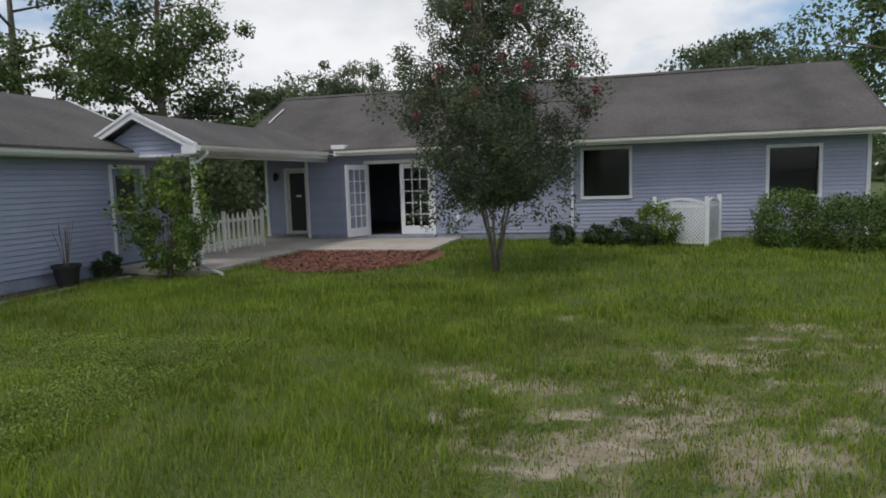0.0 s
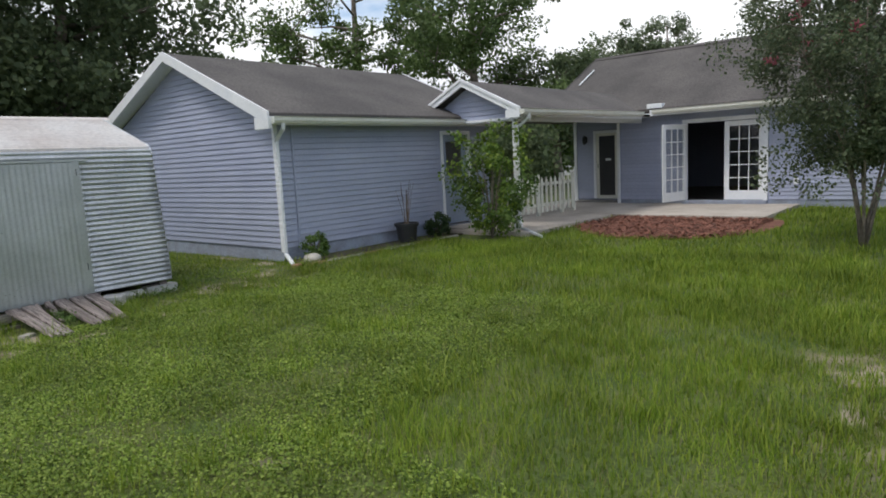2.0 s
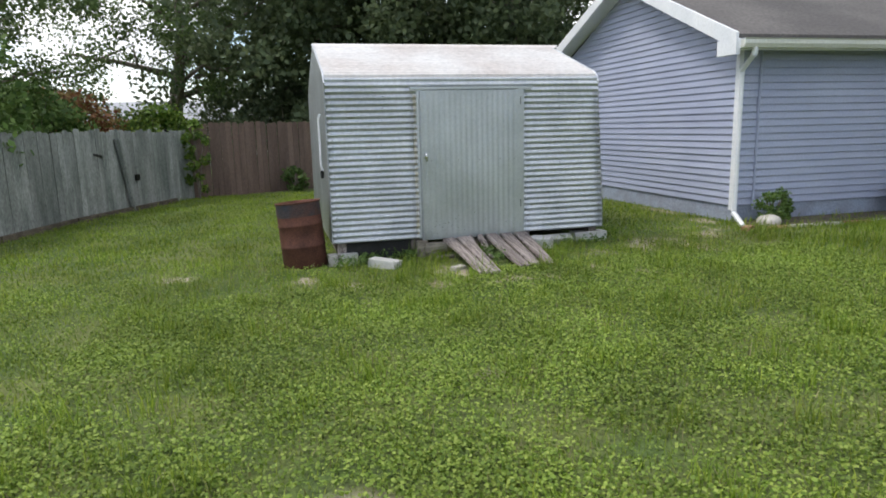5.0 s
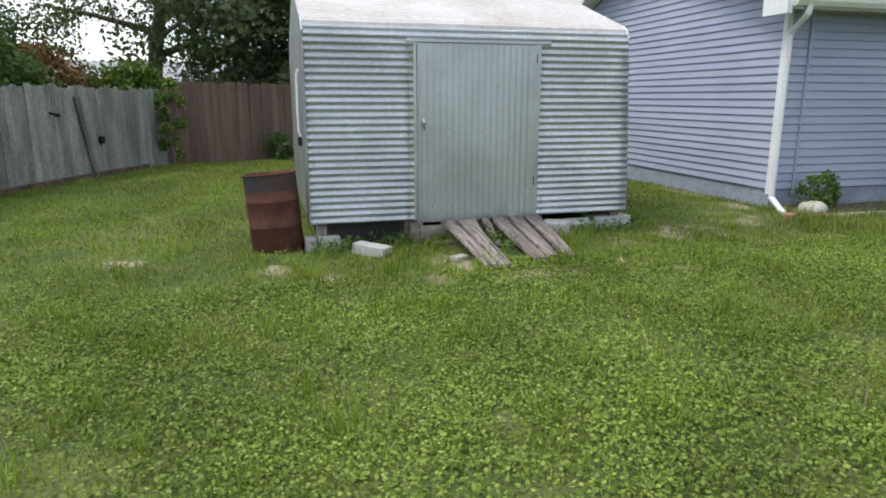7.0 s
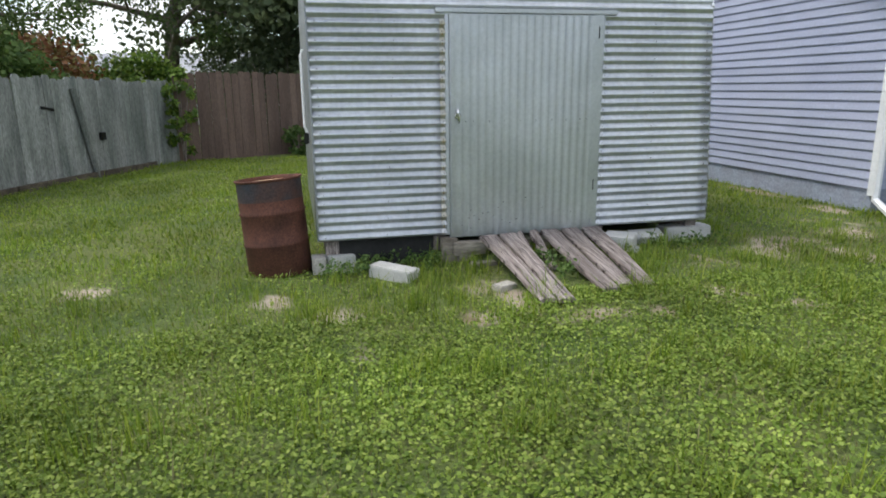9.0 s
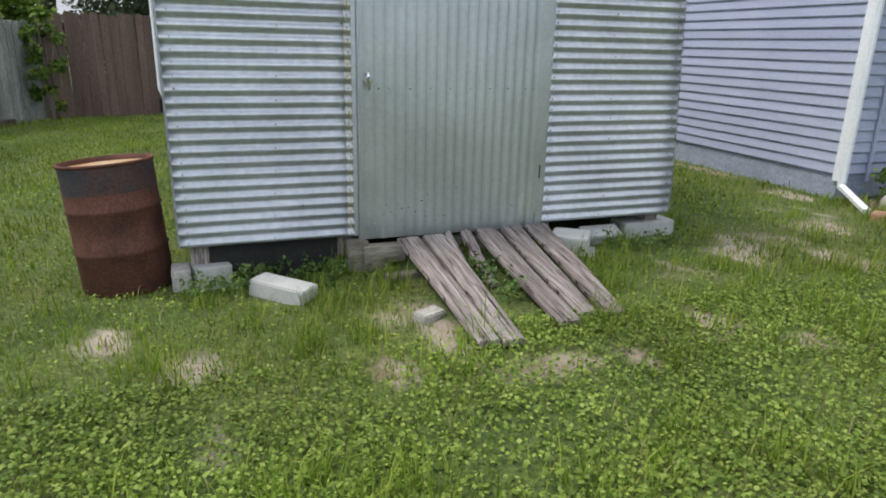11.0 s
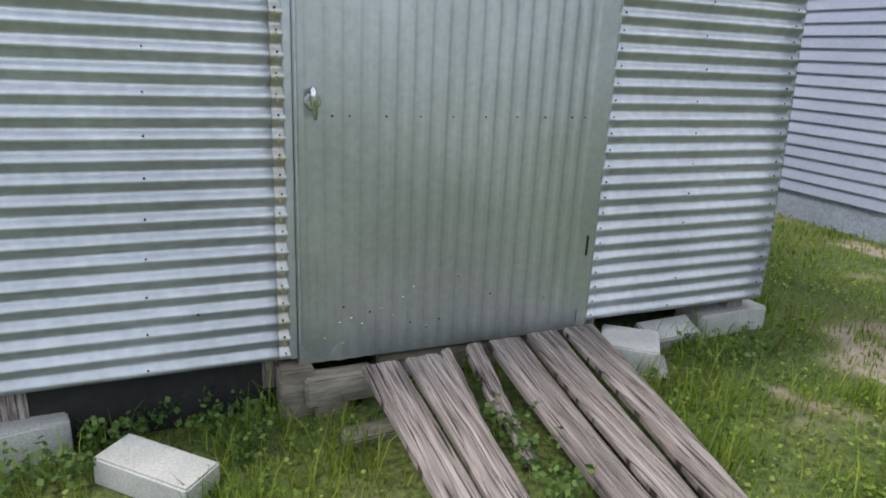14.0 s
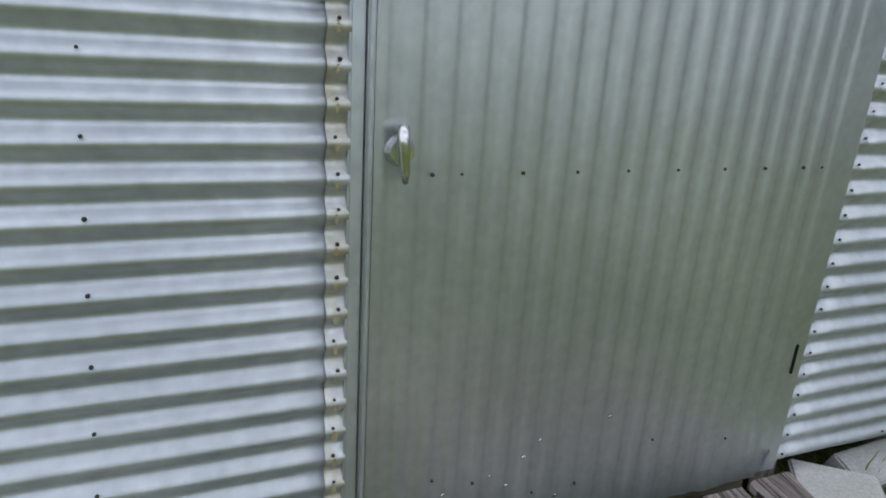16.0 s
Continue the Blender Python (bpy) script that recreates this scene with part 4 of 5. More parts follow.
def screw(y, z, crest=1.0, parent=shed, x=None):
    ob_ = new("screw", screw_me)
    ob_.parent = parent
    ob_.location = (SX + 0.0105 * crest if x is None else x, y, z)
    ob_.scale = [random.uniform(0.7, 1.0)] * 3


crests = [SZ0 + PITCH * (0.25 + k) for k in range(28) if SZ0 + PITCH * (0.25 + k) < DZ1 - 0.03]
for k, z in enumerate(crests):
    screw(DY0 - 0.055 + random.uniform(-0.006, 0.006), z + 0.012)
    screw(DY1 + 0.03 + random.uniform(-0.006, 0.006), z + 0.012)
    screw(SY0 + 0.05, z + 0.01)
    screw(SY1 - 0.05 - 0.09 * min(1.0, max(0.0, (z - 0.3) / 1.5)), z + 0.01)
    if k % 2 == 0:
        screw(0.93 + 0.004 * k, z + 0.012)
        screw(3.14 + random.uniform(-0.02, 0.02), z + 0.012)
    if 2 < k < 26:
        st = new("rust_stain", stain_me)
        st.parent = shed
        st.location = (SX + 0.0125, DY0 - 0.055, z + 0.004)
        st.scale = (1, random.uniform(0.5, 1.0), random.uniform(0.5, 1.0))
for y in (1.56, 1.62, 1.75, 1.875, 2.0, 2.13, 2.26, 2.38, 2.5, 2.56):
    screw(y, 0.94, parent=door, x=SX + 0.027)
for y in (1.6, 1.7, 1.86, 1.98, 2.2, 2.45):
    screw(y, 0.2 + 0.05 * math.sin(y * 9), parent=door, x=SX + 0.027)
screw_ob.location, stain_ob.location = (SX + 0.0105, 1.1, crests[3]), (SX + 0.0135, DY0 - 0.055, crests[1])


def block(name, x, y, z, sx, sy, sz, rz, label, material=None, rx=0, ry=0, category="block"):
    o = thing(name, label, category, at=(0, 0, 0))
    o.matrix_basis = pose(x, y, z, rx, ry, rz)
    bm = box(-sx / 2, sx / 2, -sy / 2, sy / 2, 0, sz, bevel=0.007)
    for v_ in bm.verts:
        v_.co += 0.004 * noise.noise_vector(v_.co * 9 + Vector((x * 5, y * 5, 0)))
    part("body", bm, material or M_BLOCK, o)
    return o


block("concrete_block", -9.1, 0.395, -0.215, 0.17, 0.105, 0.14, 2, "pale concrete block under the shed corner", M_STONE)
block("concrete_block", -9.09, 0.56, -0.215, 0.17, 0.205, 0.15, 12, "mossy grey concrete block under the shed")
block("concrete_block", -8.785, 0.94, -0.21, 0.16, 0.36, 0.1, -41, "loose pale concrete block lying in grass", M_PALEBLOCK, rx=-3)
block("concrete_block", -8.93, 2.87, -0.14, 0.22, 0.25, 0.135, -38, "pale concrete block beside the ramp", M_PALEBLOCK, ry=3)
block("concrete_block", -8.9, 2.9, -0.17, 0.24, 0.27, 0.05, -34, "broken concrete slab under a block")
block("concrete_block", -9.07, 3.16, -0.16, 0.13, 0.31, 0.14, 4, "grey concrete block under the shed wall", ry=24)
block("concrete_block", -9.12, 3.58, -0.14, 0.18, 0.44, 0.135, 2, "long grey concrete block under the shed corner")
block("concrete_chunk", -8.15, 1.61, -0.17, 0.1, 0.15, 0.06, 25, "broken pale concrete chunk in the grass", M_STONE)
block("wood_post", -9.02, 1.42, -0.2, 0.1, 0.125, 0.235, 0, "old timber post under the shed", M_TIMBER, category="post")
block("wood_post", -9.12, 0.86, -0.22, 0.05, 0.05, 0.26, 0, "thin timber prop under the shed", M_TIMBER, category="post")
block("timber_offcut", -8.98, 1.575, -0.105, 0.1, 0.265, 0.105, 2, "weathered timber offcut under the ramp", M_TIMBER, category="timber")
block("timber_offcut", -8.98, 1.545, -0.185, 0.1, 0.13, 0.078, 0, "weathered timber block under the ramp", M_TIMBER, category="timber")
block("timber_offcut", -8.74, 1.63, -0.215, 0.1, 0.2, 0.105, 4, "weathered cross timber under the ramp", M_TIMBER, category="timber")
block("timber_offcut", -9.12, 2.2, -0.12, 0.1, 0.9, 0.12, 0, "dark bearer timber under the ramp", M_TIMBER, category="timber")
# added black sheet: the shade in the gap under the shed, as colour
block("gap_shade_sheet", -9.1, 0.92, -0.2, 0.02, 0.9, 0.25, 0, "added black sheet standing in for the shade under the shed", M_DARK, category="board")

# ramp planks
ramp = thing("plank_ramp", "weathered wooden plank ramp up to the shed door", "ramp")


def plank(y0, y1, xe, ye0, ye1, xs=-8.95, zs=0.042, ze=-0.105, worn=0.0):
    """A plank from the door's foot (y0 to y1) down to the grass (ye0 to ye1 at xe), with a worn end."""
    bm = bmesh.new()
    nseg, rings_ = 14, []
    for k in range(nseg + 1):
        q = k / nseg
        x = xs + (xe - xs) * q
        a, b = y0 + (ye0 - y0) * q, y1 + (ye1 - y1) * q
        z = zs + (ze - zs) * q + 0.006 * math.sin(q * 5 + y0 * 7)
        j = 0.003 * noise.noise((x * 9, y0 * 5, 0)) + worn * max(0, noise.noise((x * 14, y0 * 3, 4)))
        j2 = 0.003 * noise.noise((x * 9, y1 * 5, 3)) - worn * max(0, noise.noise((x * 12, y1 * 3, 8)))
        a, b = a + j, b + j2
        m_ = [a, a + 0.012, a + (b - a) * 0.33, a + (b - a) * 0.66, b - 0.012, b]
        up = [0.022, 0.031, 0.031 + 0.006 * noise.noise((x * 6, y0, 1)), 0.031 + 0.006 * noise.noise((x * 6, y0, 5)), 0.031, 0.022]
        rings_.append([bm.verts.new((x, yy, z + uu)) for yy, uu in zip(m_, up)] + [bm.verts.new((x, b, z)), bm.verts.new((x, a, z))])
    for u, w in zip(rings_, rings_[1:]):
        for i in range(8):
            bm.faces.new((u[i], u[(i + 1) % 8], w[(i + 1) % 8], w[i]))
    bm.faces.new(rings_[0][::-1])
    bm.faces.new(rings_[-1])
    bmesh.ops.recalc_face_normals(bm, faces=bm.faces)
    part("plank", bm, M_PLANK, ramp)


plank(1.638, 1.78, -7.68, 1.69, 1.795, xs=-8.88)
plank(1.802, 1.94, -7.66, 1.808, 1.915, xs=-8.88)
plank(1.945, 1.995, -8.2, 1.9, 1.945, xs=-8.9, worn=0.02)
plank(2.05, 2.13, -8.36, 2.03, 2.085, xs=-8.91, worn=0.03)
plank(2.16, 2.31, -7.75, 2.14, 2.265, xs=-8.92)
plank(2.352, 2.502, -7.83, 2.29, 2.4, xs=-8.95)
plank(2.54, 2.692, -7.8, 2.43, 2.55, xs=-8.965)

# drum
drum = thing("oil_drum", "rusty steel drum standing open beside the shed", "drum")
drum.matrix_basis = pose(-9.24, 0.1, -0.215, 4, -3, 0)
R, H = 0.247, 0.75
prof_d = [(R * 0.97, 0), (R, 0.01), (R, 0.235), (R + 0.008, 0.247), (R, 0.26), (R, 0.475), (R + 0.008, 0.487), (R, 0.5), (R, 0.585)]


def lathe(profile, seg=40):
    bm_ = bmesh.new()
    rings_ = [[bm_.verts.new((r * math.cos(k * math.tau / seg), r * math.sin(k * math.tau / seg), z)) for k in range(seg)] for r, z in profile]
    for u, w in zip(rings_, rings_[1:]):
        for k in range(seg):
            bm_.faces.new((u[k], u[(k + 1) % seg], w[(k + 1) % seg], w[k]))
    return bm_


part("body", lathe(prof_d), M_RUST, drum, smooth=True)
part("upper_band", lathe([(R, 0.585), (R, H - 0.015)]), M_RUSTBLUE, drum, "blue-black painted upper band", smooth=True)
part("rim", lathe([(R, H - 0.02), (R + 0.01, H - 0.012), (R + 0.01, H), (R - 0.006, H), (R - 0.006, H - 0.04)]), M_RUST, drum, smooth=True)
part("sunken_top", lathe([(R - 0.004, H - 0.03), (0.15, H - 0.034), (0.001, H - 0.034)]), M_RUSTTOP, drum, "orange-rusted sunken lid")

# ---- board fences ----
CORNER = Vector((-18.3, -2.05, 0))


def board_fence(name, label, a, b, material, height, width):
    f_ = thing(name, label, "fence")
    a, b = Vector(a), Vector(b)
    d = (b - a).normalized()
    nrm = Vector((-d.y, d.x, 0))
    ang = math.atan2(d.y, d.x)
    for i in range(int((b - a).length / width)):
        p = a + d * (i + 0.5) * width
        h = height * random.uniform(0.975, 1.015)
        w = width * random.uniform(0.46, 0.495)
        bm = prism(([(-w, -0.01, 0), (w, -0.01, 0), (w, -0.01, h - 0.04), (w - 0.03, -0.01, h), (-w + 0.03, -0.01, h), (-w, -0.01, h - 0.04)],
                    [(-w, 0.01, 0), (w, 0.01, 0), (w, 0.01, h - 0.04), (w - 0.03, 0.01, h), (-w + 0.03, 0.01, h), (-w, 0.01, h - 0.04)]))
        ob_ = part("board", bm, material, f_)
        ob_.matrix_basis = Matrix.Translation((p.x + nrm.x * random.uniform(-0.006, 0.006), p.y, ground_z(p.x, p.y) - 0.03)) @ Matrix.Rotation(ang, 4, "Z") @ Matrix.Rotation(radians(random.uniform(-0.7, 0.7)), 4, "Y")
    for z in (0.35, 1.35):
        za, zb = ground_z(a.x, a.y) + z, ground_z(b.x, b.y) + z
        o_ = nrm * (-0.05)
        part("rail", prism(([a + o_ + Vector((0, 0, za)), a + o_ * 0.3 + Vector((0, 0, za)), a + o_ * 0.3 + Vector((0, 0, za + 0.09)), a + o_ + Vector((0, 0, za + 0.09))],
                            [b + o_ + Vector((0, 0, zb)), b + o_ * 0.3 + Vector((0, 0, zb)), b + o_ * 0.3 + Vector((0, 0, zb + 0.09)), b + o_ + Vector((0, 0, zb + 0.09))])), material, f_)
    return f_


grey_fence = board_fence("board_fence", "weathered grey wooden board fence", CORNER, (-8.0, -5.79, 0), M_GREYFENCE, 1.62, 0.15)
board_fence("board_fence", "brown stained wooden board fence", (-21.1, 3.6, 0), CORNER, M_BROWNFENCE, 1.82, 0.15)
kick = thing("kick_board", "dark rotten timber along the fence foot", "timber")
kd = (Vector((-8.0, -5.79, 0)) - CORNER).normalized()
for i in range(5):
    a_ = CORNER + kd * (1.0 + i * 1.75)
    b_ = CORNER + kd * (2.7 + i * 1.75)
    up_, n_off = Vector((0, 0, 0.13)), Vector((-kd.y, kd.x, 0)) * 0.04
    za_, zb_ = Vector((0, 0, ground_z(a_.x, 0) - 0.03)), Vector((0, 0, ground_z(b_.x, 0) - 0.03))
    part("timber", prism(([a_ + za_ + n_off, a_ + za_ + n_off * 2.5, a_ + za_ + n_off * 2.5 + up_, a_ + za_ + n_off + up_], [b_ + zb_ + n_off, b_ + zb_ + n_off * 2.5, b_ + zb_ + n_off * 2.5 + up_, b_ + zb_ + n_off + up_])), M_SOIL, kick)
fp = thing("fence_post", "leaning grey fence post on the board fence", "post")
part("post", tube([(-15.76, -2.91, -0.25), (-15.42, -3.03, 1.25)], 0.045, 6), M_GREYFENCE, fp)
FN = Vector((-kd.y, kd.x, 0))


def on_fence(u, z, off):
    return CORNER + kd * u + FN * off + Vector((0, 0, z))


part("hinge", prism([[on_fence(3.46, 0.915, o), on_fence(3.72, 0.97, o), on_fence(3.72, 1.0, o), on_fence(3.46, 0.955, o)] for o in (0.018, 0.03)]), M_BLACKMETAL, grey_fence, "black strap hinge")
part("latch", prism([[on_fence(2.36, 0.42, o), on_fence(2.48, 0.42, o), on_fence(2.48, 0.54, o), on_fence(2.36, 0.54, o)] for o in (0.018, 0.06)]), M_BLACKMETAL, grey_fence, "black latch")

# ---- plants ----
def leaves(name, centres, spread, per, size, material, parent=None, flat=0.35, seed=1, squash=1.0, level=1.0):
    """Many small bent leaves in clumps round the given centres."""
    g = np.random.default_rng(seed)
    c = np.asarray(centres, float)
    sp = np.asarray(spread, float) if np.ndim(spread) else np.full(len(c), spread)
    n_ = len(c) * per
    idx = np.repeat(np.arange(len(c)), per)
    d = g.normal(size=(n_, 3))
    d /= np.linalg.norm(d, axis=1)[:, None] + 1e-9
    p = c[idx] + d * (sp[idx] * g.random(n_) ** 0.45)[:, None] * np.array([1, 1, squash])
    t = g.normal(size=(n_, 3))
    t[:, 2] = (t[:, 2] - 0.25) * level
    t /= np.linalg.norm(t, axis=1)[:, None]
    nn = d * 0.6 * level + g.normal(size=(n_, 3)) * 0.6 * level + np.array([0, 0, 0.5])
    s = np.cross(t, nn)
    s /= np.linalg.norm(s, axis=1)[:, None] + 1e-9
    ln = size * g.uniform(0.6, 1.3, n_)[:, None]
    v = np.stack([p, p + t * ln * 0.5 + s * ln * flat, p + t * ln, p + t * ln * 0.5 - s * ln * flat], 1).reshape(-1, 3)
    f = np.arange(4 * n_).reshape(-1, 4)
    me_ = bpy.data.meshes.new(name)
    me_.vertices.add(len(v))
    me_.vertices.foreach_set("co", v.ravel())
    me_.loops.add(4 * n_)
    me_.loops.foreach_set("vertex_index", f.ravel())
    me_.polygons.add(n_)
    me_.polygons.foreach_set("loop_start", np.arange(0, 4 * n_, 4))
    me_.update()
    me_.materials.append(material)
    ob_ = new(name, me_)
    ob_.parent = parent
    return ob_


def tree(label, x, y, height, crown_r, trunk_r, material, n_limbs=7, clumps=60, per=60, leaf=0.25, clump_r=0.8, first=0.3, seed=1, lean=(0, 0), squash=0.75, bark=None, shape=1.0):
    t_ = thing("tree", label, "tree")
    g = random.Random(seed)
    z0 = ground_z(max(x, -30), y) - 0.1
    top = Vector((x + lean[0], y + lean[1], z0 + height * 0.9))
    base = Vector((x, y, z0))
    axis = [base.lerp(top, k / 6) + Vector((g.uniform(-0.04, 0.04), g.uniform(-0.04, 0.04), 0)) * height * (k / 6) * 0.6 for k in range(7)]
    part("trunk", tube(axis, [trunk_r * (1 - 0.85 * k / 6) for k in range(7)], 9), bark or M_BARK, t_, smooth=True)
    tips = []
    for i in range(n_limbs):
        q = first + (0.92 - first) * (i + g.random() * 0.6) / n_limbs
        k = min(5, int(q * 6))
        p = axis[k].lerp(axis[k + 1], q * 6 - k)
        a = i * 2.4 + g.uniform(-0.4, 0.4)
        prof_ = math.sin(math.pi * min(1, (q - first) / (1 - first) * 0.75 + 0.25)) ** shape
        reach = crown_r * (0.45 + 0.6 * prof_) * g.uniform(0.75, 1.1)
        end = p + Vector((math.cos(a) * reach, math.sin(a) * reach, reach * g.uniform(0.15, 0.55)))
        mid = p.lerp(end, 0.5) + Vector((g.uniform(-0.2, 0.2), g.uniform(-0.2, 0.2), g.uniform(0.0, 0.3)))
        r = trunk_r * (1 - q) * 0.55 + 0.02
        bm = tube([p, mid, end], [r, r * 0.6, r * 0.2], 6)
        tips += [mid.lerp(end, s) for s in (0.25, 0.6, 1.0)]
        for s in (0.35, 0.7):
            o = p.lerp(end, s)
            e2 = o + Vector((g.uniform(-1, 1), g.uniform(-1, 1), g.uniform(0.1, 0.9))) * reach * 0.45
            tube([o, e2], [r * 0.4, r * 0.12], 5, bm)
            tips.append(e2)
        part("limb", bm, bark or M_BARK, t_, smooth=True)
    tips.append(axis[-1])
    cs = []
    for i in range(clumps):
        b = tips[i % len(tips)]
        cs.append(b + Vector((g.gauss(0, 1), g.gauss(0, 1), g.gauss(0, 0.7))) * clump_r * 0.8)
    leaves("crown", cs, [clump_r * g.uniform(0.55, 1.15) for _ in cs], int(per * 1.9), leaf * 0.74, material, t_, seed=seed, squash=squash)
    return t_


def shrub(name, label, x, y, rx, rz, material, n=40, per=60, leaf=0.05, seed=1, stems=6, flat=0.35, boxy=0.0):
    s_ = thing(name, label, "shrub")
    g = random.Random(seed)
    z0 = ground_z(x, y)
    for i in range(stems):
        a = i * math.tau / stems
        bm = tube([(x, y, z0 - 0.03), (x + math.cos(a) * rx * 0.3, y + math.sin(a) * rx * 0.3, z0 + rz * 0.5), (x + math.cos(a) * rx * 0.6, y + math.sin(a) * rx * 0.6, z0 + rz * 0.85)], [0.014, 0.01, 0.004], 5)
        part("stem", bm, M_BARK, s_)
    cs = []
    for i in range(n):
        a, u = g.random() * math.tau, g.uniform(-0.95, 1)
        r = math.sqrt(max(0, 1 - abs(u) ** (2 + boxy))) * g.uniform(0.55, 0.92)
        k = 1 + 0.12 * noise.noise((x + 2 * math.cos(a), y + 2 * math.sin(a), u * 2))
        cs.append((x + rx * r * math.cos(a) * k, y + rx * r * math.sin(a) * k, z0 + rz * 0.5 + rz * 0.45 * u * k))
    leaves("foliage", cs, rx * 0.3, per, leaf, material, s_, seed=seed, flat=flat, squash=0.8)
    return s_


# crape myrtle in the lawn: many stems from one foot
cm = thing("tree", "multi-stemmed crape myrtle with dark leaves and pink blossom", "tree")
g = random.Random(3)
TX, TY = -1.72, 10.85
bm = bmesh.new()
tips = []
forks = []
for i in range(9):
    a = i * 2.4
    out_ = 0.2 + 0.1 * (i % 4)
    p0 = Vector((TX + 0.03 * math.cos(a), TY + 0.03 * math.sin(a), -0.15))
    p1 = Vector((TX + (0.05 + 0.03 * (i % 3)) * math.cos(a), TY + (0.05 + 0.03 * (i % 3)) * math.sin(a), 0.3))
    p2 = p1 + Vector((math.cos(a) * out_ * 0.9, math.sin(a) * out_ * 0.9, g.uniform(0.9, 1.2)))
    p3 = p2 + Vector((math.cos(a) * out_ * 1.6, math.sin(a) * out_ * 1.6, 1.2))
    p4 = p3 + Vector((math.cos(a) * out_ * 0.6, math.sin(a) * out_ * 0.6, 1.6))
    tube([p0, p1, p2, p3, p4], [0.028, 0.022, 0.016, 0.011, 0.005], 7, bm)
    forks += [p2.lerp(p3, q / 4) for q in range(4)] + [p3.lerp(p4, q / 4) for q in range(5)]
cs = []
for i in range(330):
    u = g.uniform(-1, 1)
    a = g.random() * math.tau
    wide = 1.85 * math.sqrt(max(0.02, 1 - abs(u) ** 2.2)) * (1.0 if u < 0.1 else 1 - 0.28 * u)
    r = wide * math.sqrt(g.random()) * g.uniform(0.85, 1.12)
    c = Vector((TX + r * math.cos(a), TY + r * math.sin(a), 3.15 + 1.95 * u + 0.25 * r * (u > 0) * 0.3))
    cs.append(c)
    s = min(forks, key=lambda q: (q - c).length + 0.8 * max(0, q.z - c.z))
    tube([s, s.lerp(c, 0.55) + Vector((0, 0, 0.07)), c], [0.009, 0.006, 0.003], 4, bm)
part("trunk", bm, M_BARK, cm, smooth=True)
low_tips = []
for i in range(60):
    a, r = g.random() * math.tau, g.uniform(0.5, 1.6)
    low_tips.append((TX + r * math.cos(a), TY + r * math.sin(a), g.uniform(0.75, 1.6) if r > 0.8 else g.uniform(1.2, 1.6)))
leaves("crown", [tuple(c) for c in cs], [g.uniform(0.2, 0.36) for c in cs], 250, 0.052, M_MYRTLE, cm, seed=5)
leaves("lower_leaves", low_tips, 0.2, 38, 0.06, M_MYRTLE, cm, seed=6)
blos = [tuple(c) for c in g.sample([c for c in cs if c.z > 2.6 and (Vector((c.x, c.y)) - Vector((TX, TY))).length > 0.6], 40)]
leaves("blossom", blos, 0.085, 60, 0.045, M_PINK, cm, seed=7, flat=0.5)

# shrubs round the buildings
ps = shrub("shrub", "tall loose yellow-green shrub beside the porch post", -7.93, 9.9, 0.55, 1.9, M_LIME, 55, 45, 0.075, 11, 9)
lo_, hi_ = [], []
for i in range(60):
    a, q = g.random() * math.tau, g.random()
    r = (0.42 + 0.34 * math.sin(q * 2.6)) * g.uniform(0.6, 1.15)
    c = (-7.93 + r * math.cos(a), 9.9 + r * math.sin(a), 0.05 + q * 2.05)
    (hi_ if q > 0.5 else lo_).append(c)
leaves("outer_foliage", hi_, [g.uniform(0.1, 0.26) for _ in hi_], 50, 0.08, M_LIME, ps, seed=17)
leaves("lower_foliage", lo_, [g.uniform(0.12, 0.26) for _ in lo_], 60, 0.07, M_HEDGE, ps, seed=18)
shrub("shrub", "small bright green bush at the garage corner", -9.3, 6.5, 0.24, 0.5, M_HEDGE, 28, 60, 0.045, 13, 5)
shrub("shrub", "dark green bush by the garage wall", -9.33, 9.85, 0.28, 0.5, M_BOX, 30, 60, 0.05, 14, 5)
for i, (sx_, sy_, r_, h_) in enumerate(((-0.95, 15.55, 0.36, 0.56), (-0.1, 15.5, 0.36, 0.5), (0.52, 15.6, 0.42, 0.66), (1.05, 15.1, 0.4, 0.5))):
    tagged(shrub("boxwood", "small round dark green boxwood by the house", sx_, sy_, r_, h_, M_BOX, 50, 70, 0.045, 20 + i, 5), group="boxwoods by the house")
shrub("shrub", "feathery yellow-green shrub beside the lattice screen", 1.35, 15.5, 0.6, 1.05, M_LIME, 60, 60, 0.06, 31, 7)
for i, (sx_, sy_, r_, h_) in enumerate(((4.0, 14.9, 0.75, 1.25), (5.15, 14.5, 0.85, 1.12), (6.5, 14.9, 0.95, 1.35))):
    tagged(shrub("hedge_bush", "large clipped green bush along the house", sx_, sy_, r_, h_, M_HEDGE, 110, 80, 0.055, 40 + i, 6, boxy=1.5), group="bushes along the house")
shrub("vine", "green vine growing over the fence corner", -18.05, -1.9, 0.34, 1.85, M_LIME, 26, 40, 0.1, 51, 4)
shrub("weed", "weeds at the foot of the brown fence", -19.0, 0.35, 0.35, 0.6, M_HEDGE, 20, 40, 0.09, 52, 4)

# lattice screen
lat = thing("lattice_screen", "white lattice screen with arched top beside the house", "screen")


